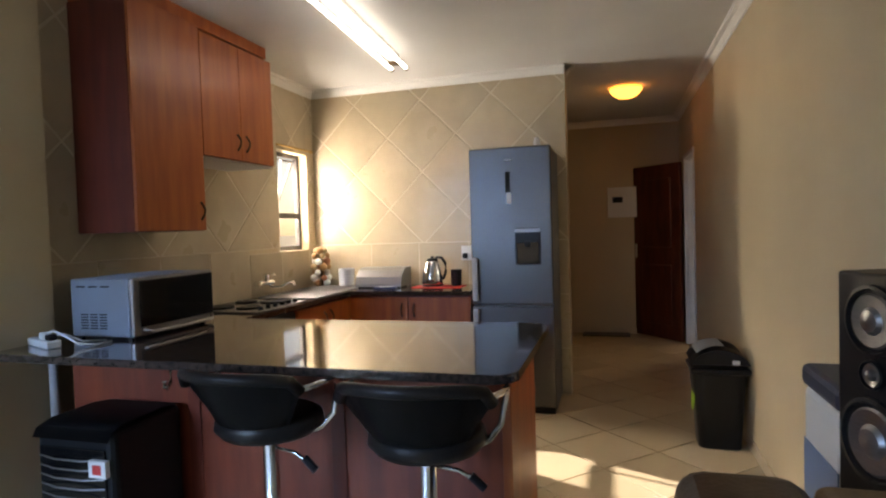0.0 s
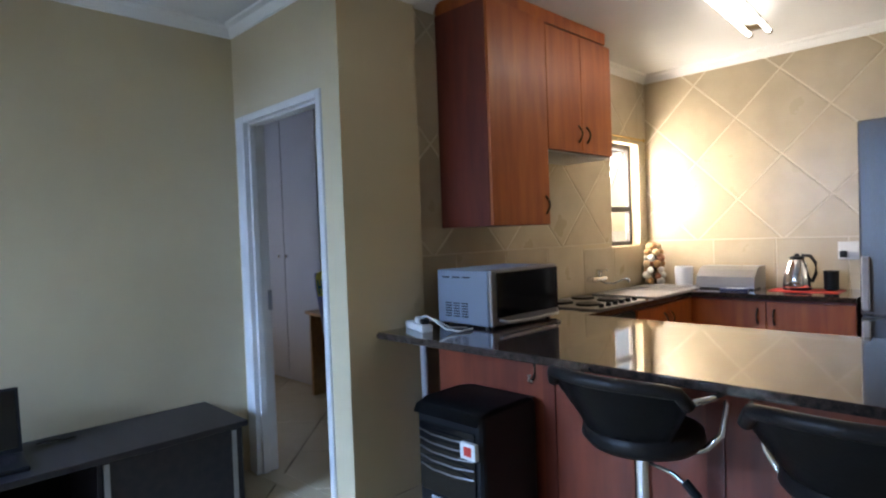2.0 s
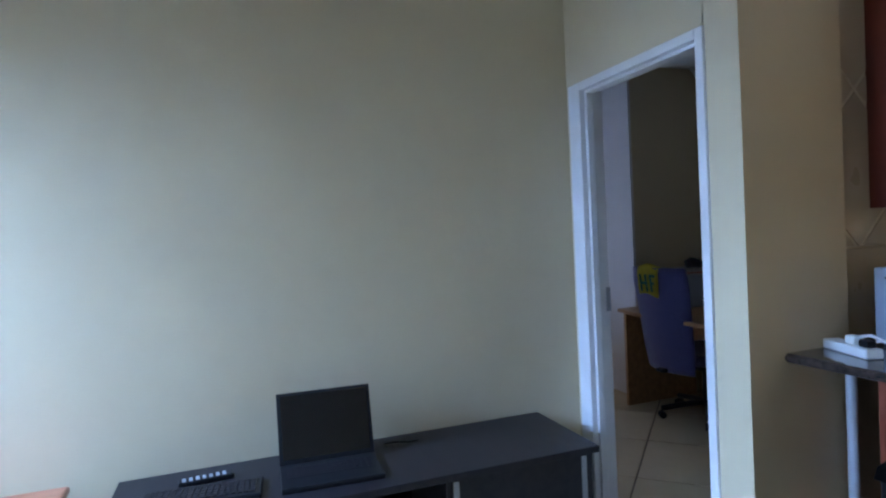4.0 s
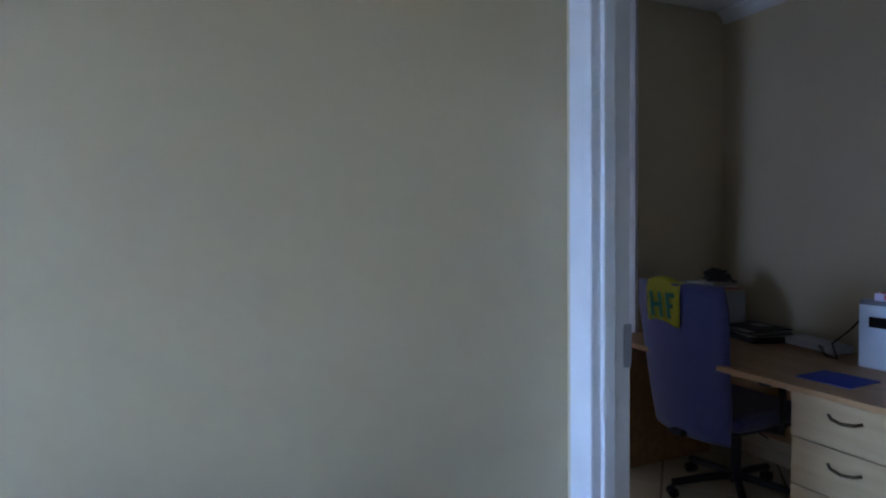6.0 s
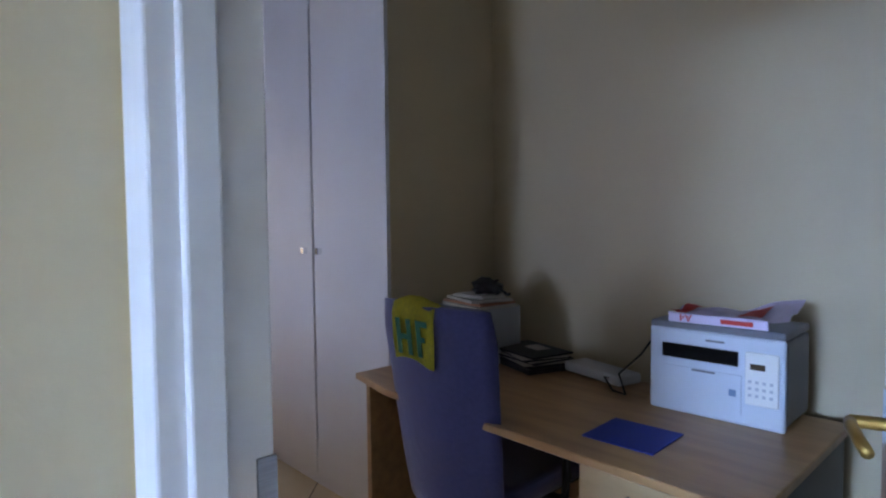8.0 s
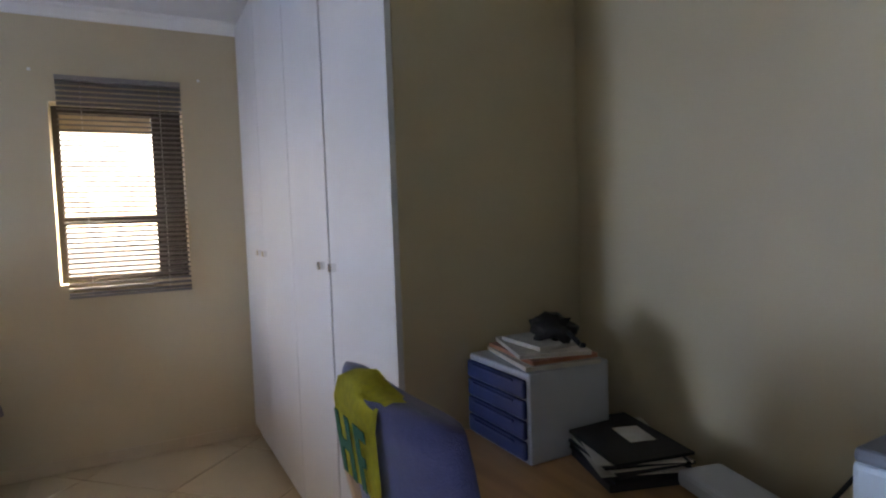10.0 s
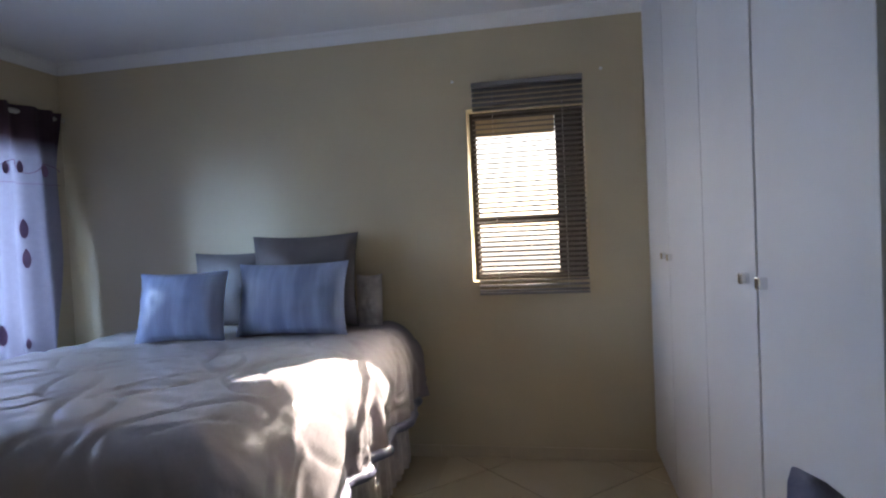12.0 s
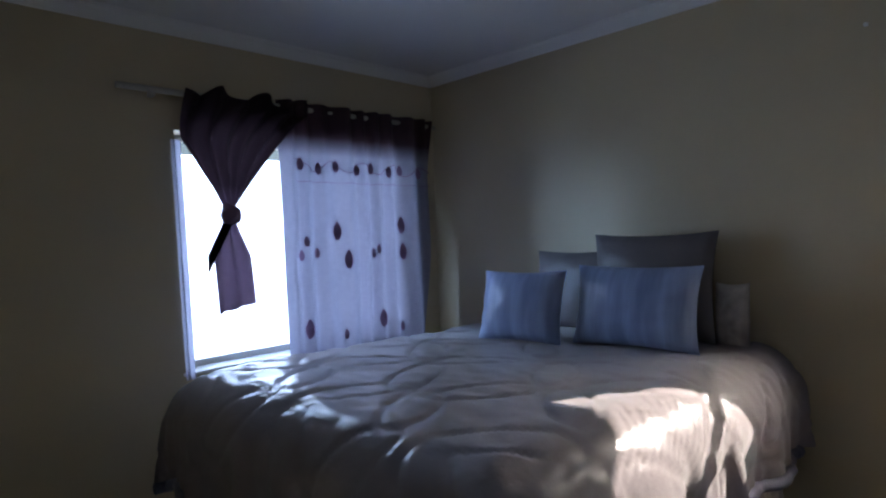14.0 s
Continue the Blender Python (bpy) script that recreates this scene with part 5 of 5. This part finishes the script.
us = np.linspace(-HX + 0.0, HX - RAD + RAD * math.pi / 2 + DROP - RAD, 150)
span = HY - RAD + RAD * math.pi / 2 + DROP - RAD
vs_ = np.linspace(-span, span, 170)
bm = bmesh.new()
grid = []
for u in us:
    row = []
    for v in vs_:
        x_, dzx = drape(u, HX) if u > 0 else (u, 0.0)
        y_, dzy = drape(v, HY)
        d = max(dzx, dzy) + 0.35 * min(dzx, dzy)
        d = min(d, DROP + 0.04)
        puff = 0.014 * stitch(u, v) + 0.009 * noise.noise(Vector((u * 3, v * 3, 0))) + 0.006 * noise.noise(Vector((u * 14, v * 9, 3)))
        fold = max(0, d - 0.08)
        sy = (1 if v > 0 else -1)
        wob = fold / DROP * (0.035 * math.sin(u * 17 + 1.5 * math.sin(u * 5)) + 0.011 * math.sin(u * 43 + 3 * math.sin(u * 7))) if dzy > dzx else 0
        wobx = fold / DROP * (0.035 * math.sin(v * 16 + 1.2 * math.sin(v * 4)) + 0.013 * math.sin(v * 41 + 3 * math.sin(v * 8))) if dzx >= dzy and dzx > 0 else 0
        out = min(1, d / 0.2)
        row.append((x_ + wobx + (puff * out if dzx > dzy else 0), y_ + sy * (wob + (puff * out if dzy >= dzx and dzy > 0 else 0)), -d + puff * (1 - out) + 0.015 * math.sin(u * 2)))
    grid.append(row)
sheet(bm, grid, 0.0)
part("cover", bm, SATIN, cf, smooth=True)
bm = bmesh.new()
for path in ([r[-1] for r in grid[4:-6]], [r[0] for r in grid[4:-6]], list(grid[-1][6:-6])):
    tube(bm, [(p[0], p[1], p[2] - 0.012) for p in path[::3]], 0.026, 8)
part("border", bm, SATINEDGE, cf, "dark padded border", smooth=True)


def pillow(name, place, w, h, t, mat, label, lean, turn, pinch=3.0):
    p = thing(name, place, label, "pillow", "pillows on the bed", turn)
    bm = bmesh.new()
    n_ = 22
    skins = []
    for s in (1, -1):
        skin = []
        for i in range(n_ + 1):
            a_ = -1 + 2 * i / n_
            row = []
            for j in range(n_ + 1):
                b_ = -1 + 2 * j / n_
                e = max(0.0, (1 - abs(a_) ** 2.6)) ** 0.55 * max(0.0, (1 - abs(b_) ** 2.6)) ** 0.55
                pull = 1 - 0.07 * (1 - abs(a_) ** 2) * abs(b_) ** 4
                pull2 = 1 - 0.07 * (1 - abs(b_) ** 2) * abs(a_) ** 4
                wr_ = 0.012 * noise.noise(Vector((a_ * 3 + place[1] * 7, b_ * 3, s)))
                row.append((s * (t / 2 * e + 0.003) + wr_ * e, a_ * w / 2 * pull2, b_ * h / 2 * pull + h / 2))
            skin.append(row)
        skins.append(skin)
    m = Matrix.Rotation(radians(lean), 4, "Y")
    for skin in skins:
        sheet(bm, [[tuple(m @ Vector(q)) for q in r] for r in skin])
    bmesh.ops.remove_doubles(bm, verts=bm.verts, dist=0.0015)
    part("cushion", bm, mat, p, smooth=True)
    return p


pillow("pillow", (-7.90, 0.10, BZ), 0.56, 0.47, 0.16, TAUPE, "taupe satin pillow standing at the back beside the wall", -7, 0)
pillow("pillow", (-7.86, 0.575, BZ), 0.68, 0.56, 0.17, TAUPE, "large taupe satin pillow with dark upper edge at the back", -8, 0)
pillow("pillow", (-7.58, 0.62, BZ), 0.64, 0.41, 0.17, SLATEPILLOW, "slate-blue satin cushion in front of the large pillow", -14, 3)
pillow("pillow", (-7.42, 0.05, BZ), 0.50, 0.39, 0.16, SLATEPILLOW, "slate-blue pleated satin cushion beside the curtain end", -16, 8)
pillow("pillow", (-7.93, 0.965, BZ - 0.03), 0.16, 0.33, 0.12, VALANCE, "pale patterned pillow end behind the cushions", -4, 0)

# curtains
def cy(x):
    return YS + 0.075 + 0.022 * math.sin(x * 46 + 1.4 * math.sin(x * 11)) + 0.012 * math.sin(x * 19)


cu = thing("curtain", (0, 0, 0), "lilac printed curtain with dark plum top band, drawn across", "curtain")
bm = bmesh.new()
sheet(bm, [[(x, cy(x) + 0.01 * math.sin(z * 3 + x * 9) * (2.3 - z), z) for x in np.linspace(-8.01 + 0.1 * (2.3 - z), -6.745 - 0.015 * (2.3 - z), 130)] for z in np.linspace(0.42, 2.29, 16)])
part("cloth", bm, LILAC, cu, smooth=True)


def motif(x, z, w, h):
    bm = bmesh.new()
    ps = [(x + w * math.cos(a_) * (1 if math.sin(a_) < 0 else max(0.0, 1 - math.sin(a_) ** 2 * 0.6)), z + h * math.sin(a_)) for a_ in np.linspace(0, 2 * math.pi, 15)[:-1]]
    bm.faces.new([bm.verts.new((px, max(cy(x - w), cy(x), cy(x + w)) + 0.012 + 0.01 * abs(2.3 - pz), pz)) for px, pz in ps])
    part("printed_motif", bm, MOTIF, cu)


for k in range(8):
    motif(-6.856 - 0.137 * k, 1.905 - 0.02 * (k % 2), 0.026, 0.04)
for x, z in ((-7.115, 1.493), (-7.633, 1.52), (-7.174, 1.309), (-7.674, 1.336), (-6.865, 0.90), (-7.434, 0.898)):
    motif(x, z, 0.034, 0.062)
for x, z in ((-7.432, 1.366), (-6.875, 1.433), (-6.94, 1.36), (-6.83, 1.35), (-7.148, 0.828), (-7.599, 0.82), (-7.40, 1.34)):
    motif(x, z, 0.02, 0.035)
bm = bmesh.new()
tube(bm, [(x, cy(x) + 0.02, 1.90 + 0.035 * math.sin((x + 6.9) * 25)) for x in np.linspace(-7.92, -6.82, 90)], 0.003, 5)
tube(bm, [(x, cy(x) + 0.02, 1.80) for x in np.linspace(-7.92, -6.82, 90)], 0.002, 5)
part("printed_scroll", bm, MOTIF, cu)

tc = thing("tied_curtain", (0, 0, 0), "plum curtain gathered and tied in a hanging knot", "curtain")
bm = bmesh.new()
rows = []
for i in range(26):
    f = i / 25
    z = 2.27 - 0.63 * f
    xl = -6.20 + 0.33 * (2.27 - z) if z > 2.0 else -6.11 - 0.3 * (2.0 - z)
    xr = -6.92 + 0.49 * max(0, (f - 0.12) / 0.88) ** 0.8
    xl = xl * (1 - f ** 2.2) + (-6.37) * f ** 2.2
    amp = 0.035 * (1 - 0.5 * f)
    rows.append([(xl + (xr - xl) * s, YS + 0.10 + amp * math.sin(s * 32 + f * 2) + 0.05 * math.sin(math.pi * s) * f, z - 0.03 * math.sin(s * 18) * (f < 0.1)) for s in np.linspace(0, 1, 60)])
sheet(bm, rows, 0.004)
part("gathered_cloth", bm, PLUM, tc, smooth=True)
bm = bmesh.new()
bmesh.ops.create_icosphere(bm, subdivisions=3, radius=1)
for v in bm.verts:
    k = 1 + 0.3 * noise.noise(v.co * 1.7)
    v.co = Vector((-6.39 + v.co.x * 0.055 * k, YS + 0.14 + v.co.y * 0.05 * k, 1.60 + v.co.z * 0.06 * k))
part("knot", bm, PLUM, tc, smooth=True)
bm = bmesh.new()
rows = []
for i in range(12):
    f = i / 11
    z = 1.59 - 0.51 * f
    w = 0.03 + 0.08 * min(1, f * 2.2)
    c = -6.385 - 0.025 * f
    rows.append([(c + w * s, YS + 0.13 + 0.02 * math.sin(s * 7 + f), z - 0.02 * s * f) for s in np.linspace(-1, 1, 16)])
sheet(bm, rows, 0.012)
part("tail", bm, PLUM, tc, smooth=True)
bm = bmesh.new()
sheet(bm, [[(-6.37 + 0.12 * f + 0.03 * s * (1 - f), YS + 0.15, 1.55 - 0.22 * f + 0.05 * s * f) for s in (-1, 0, 1)] for f in (0, 0.4, 0.8, 1)], 0.014)
part("loop_end", bm, PLUM, tc)
sh = thing("sheer_strip", (0, 0, 0), "narrow pale net curtain at the window edge", "net curtain")
bm = bmesh.new()
sheet(bm, [[(-6.13 - 0.05 * s - 0.03 * (2.0 - z) * 0.5, YS + 0.04 + 0.01 * math.sin(s * 9), z) for s in np.linspace(0, 1, 10)] for z in np.linspace(0.72, 2.0, 12)])
part("net", bm, SHEER, sh)
rd = thing("curtain_pole", (0, 0, 0), "pale round curtain pole above the bedroom window", "curtain pole")
rodpart("pole", ROD, rd, (-8.06, YS + 0.045, 2.25), (-5.88, YS + 0.045, 2.25), 0.016)
for x in (-7.95, -6.05):
    bm = bmesh.new()
    box(bm, x - 0.012, x + 0.012, YS + 0.001, YS + 0.058, 2.215, 2.24, 0.003)
    part("bracket", bm, ROD, rd)

# ---- outside ----
bm = bmesh.new()
box(bm, -400, 400, -400, 400, -0.5, -0.3)
part("ground", bm, OUTGROUND, kind="structure")
bm = bmesh.new()
box(bm, XW - 5.4, XW - 5.2, -4, 4.2, -0.3, 1.15)
part("garden_wall", bm, OUTWALL, kind="structure")
# Unseen eave, added to cut the sun at the top of window_2.
bm = bmesh.new()
box(bm, XW - 0.80, XW - 0.202, YS - 0.6, YN + 0.5, 2.24, 2.32)
part("sun_cut_eave", bm, OUTWALL, kind="structure")

# ---- floors, tiles, skirtings ----
bm = bmesh.new()
box(bm, XW - 0.2, XR + 1.5, YL - T, YB + T, -0.30, -0.006)
part("floor_slab", bm, FLOORGROUT, kind="structure")
floor = new("floor")
tagged(floor, kind="structure")


def lay(name, outlines, place, mat, parent, depth, most, order):
    """Tiles: the nearest ones are parts, the rest one joined mesh. place() takes (u, v, height) to a point."""
    outlines = sorted(outlines, key=order)
    shared = {}
    rest = bmesh.new()
    for k, poly in enumerate(outlines):
        cu_, cv = sum(p[0] for p in poly) / len(poly), sum(p[1] for p in poly) / len(poly)
        e = 0.002
        def build(bm_, ou, ov):
            lo_ = [bm_.verts.new(place(p[0] - ou, p[1] - ov, 0)) for p in poly]
            mid = [bm_.verts.new(place(p[0] - ou, p[1] - ov, depth - 0.0015)) for p in poly]
            top = [bm_.verts.new(place(cu_ - ou + (p[0] - cu_) * (1 - e / 0.2), cv - ov + (p[1] - cv) * (1 - e / 0.2), depth)) for p in poly]
            n_ = len(poly)
            bm_.faces.new(top)
            for a, b in ((lo_, mid), (mid, top)):
                for i in range(n_):
                    bm_.faces.new((a[i], a[(i + 1) % n_], b[(i + 1) % n_], b[i]))
        if k < most:
            key = tuple((round(p[0] - cu_, 4), round(p[1] - cv, 4)) for p in poly)
            base_ = Vector(place(cu_, cv, 0)) - Vector(place(0, 0, 0))
            if key not in shared:
                b_ = bmesh.new()
                build(b_, cu_, cv)
                o = part(name, b_, mat, parent)
                shared[key] = o.data
            else:
                o = new(name, shared[key])
                o.parent = parent
            o.location = base_
        else:
            build(rest, 0, 0)
    if len(outlines) > most:
        part(name + "_field", rest, mat, parent, kind="stuff")
    else:
        rest.free()


def flat(u, v, h):
    return (u, v, -0.006 + h)


lounge = diamonds(-2.3, XR, YL, YB, 0.436, -0.621, 3.28, 0.007) + diamonds(XL, -2.3, YL, YD, 0.436, -0.621, 3.28, 0.007) + diamonds(XK, -2.3, YD, YK, 0.436, -0.621, 3.28, 0.007)
lay("floor_tile", lounge, flat, FLOORTILE, floor, 0.006, 210, lambda p: (p[0][0] + 1.2) ** 2 + (p[0][1] - 2.6) ** 2)
bedroom = diamonds(XW, XK - 0.115, YD + T, YN, 0.60, -7.484, 2.058, 0.009) + diamonds(XW, XL - T, YS, YD + T, 0.60, -7.484, 2.058, 0.009)
lay("floor_tile", bedroom, flat, FLOORTILE, floor, 0.006, 90, lambda p: (p[0][0] + 6.0) ** 2 + (p[0][1] - 1.8) ** 2)
bm = bmesh.new()
box(bm, -4.345, -3.59, YD + 0.001, YD + T - 0.001, -0.006, 0.0)
part("threshold", bm, FLOORTILE, kind="structure")


def skirting(name, runs):
    base_ = new(name)
    tagged(base_, kind="structure")
    for (x0, y0), (x1, y1), (nx, ny) in runs:
        length = math.hypot(x1 - x0, y1 - y0)
        n_ = max(1, round(length / 0.44))
        for k in range(n_):
            a = Vector((x0 + (x1 - x0) * k / n_, y0 + (y1 - y0) * k / n_))
            b = Vector((x0 + (x1 - x0) * (k + 1) / n_, y0 + (y1 - y0) * (k + 1) / n_))
            d = (b - a).normalized() * 0.0015
            a, b = a + d, b - d
            bm_ = bmesh.new()
            box(bm_, min(a.x, b.x, a.x + nx * 0.009), max(a.x, b.x, a.x + nx * 0.009), min(a.y, b.y, a.y + ny * 0.009), max(a.y, b.y, a.y + ny * 0.009), 0.001, 0.072, 0.0015, 1)
            part("skirting_tile", bm_, SKIRT, base_)


skirting("baseboard_lounge", [((XR, YL), (XR, 5.80), (-1, 0)), ((-2.3, YB), (XR, YB), (0, -1)), ((XL, YL), (XL, YD), (1, 0)), ((XP, YD), (XP, 1.74), (1, 0))])
skirting("baseboard_bedroom", [((XW, YS), (XW, YW), (1, 0)), ((XW, YS), (XL - T, YS), (0, 1)), ((YX, YN), (XK - 0.115, YN), (0, -1)), ((XL - T, YS), (XL - T, YD), (-1, 0))])

# kitchen wall tiles
tiled_far = new("wall_tiles_far")
tagged(tiled_far, kind="structure")
boxpart("tile_bed", BACKING, tiled_far, XK + 0.0045, XF, YK - 0.0045, YK - 0.0005, 0.0, 2.565)
lay("wall_tile", diamonds(XK + 0.008, XF - 0.004, 1.258, 2.565, 0.433, -2.412, 1.857, 0.013), lambda u, v, h: (u, YK - 0.0045 - h, v), WALLTILE, tiled_far, 0.0028, 120, lambda p: -p[0][1])
row_ = []
for k in range(-3, 4):
    for z0, z1 in ((0.82, 1.249), (0.382, 0.811), (0.004, 0.373)):
        a, b = max(-2.903 + 0.441 * k + 0.0045, XK + 0.008), min(-2.462 + 0.441 * k - 0.0045, XF - 0.004)
        if b > a + 0.02:
            row_.append([(a, z0), (b, z0), (b, z1), (a, z1)])
lay("wall_tile", row_, lambda u, v, h: (u, YK - 0.0045 - h, v), WALLTILE, tiled_far, 0.0028, 60, lambda p: -p[0][1])
tiled_west = new("wall_tiles_west")
tagged(tiled_west, kind="structure")
west = []
for y0, y1, z0, z1 in ((1.765, 3.79, 1.258, 2.565), (4.26, 4.382, 1.258, 2.565), (3.79, 4.26, 2.055, 2.565)):
    west += diamonds(y0, y1, z0, z1, 0.433, 2.489, 1.857, 0.013)
    boxpart("tile_bed", BACKING, tiled_west, XK + 0.0005, XK + 0.0045, y0 + 0.01, y1 - 0.002, z0 - 0.004, z1)
boxpart("tile_bed", BACKING, tiled_west, XK + 0.0005, XK + 0.0045, 1.775, 4.387, 0.9, 1.22)
lay("wall_tile", west, lambda u, v, h: (XK + 0.0045 + h, u, v), WALLTILE, tiled_west, 0.0028, 120, lambda p: -p[0][1])
row_ = [[(max(1.76, 1.607 + 0.441 * k + 0.0045), 0.905), (min(4.382, 2.048 + 0.441 * k - 0.0045), 0.905), (min(4.382, 2.048 + 0.441 * k - 0.0045), 1.218 if k >= 4 else 1.249), (max(1.76, 1.607 + 0.441 * k + 0.0045), 1.218 if k >= 4 else 1.249)] for k in range(7)]
lay("wall_tile", row_, lambda u, v, h: (XK + 0.0045 + h, u, v), WALLTILE, tiled_west, 0.0028, 60, lambda p: -p[0][1])
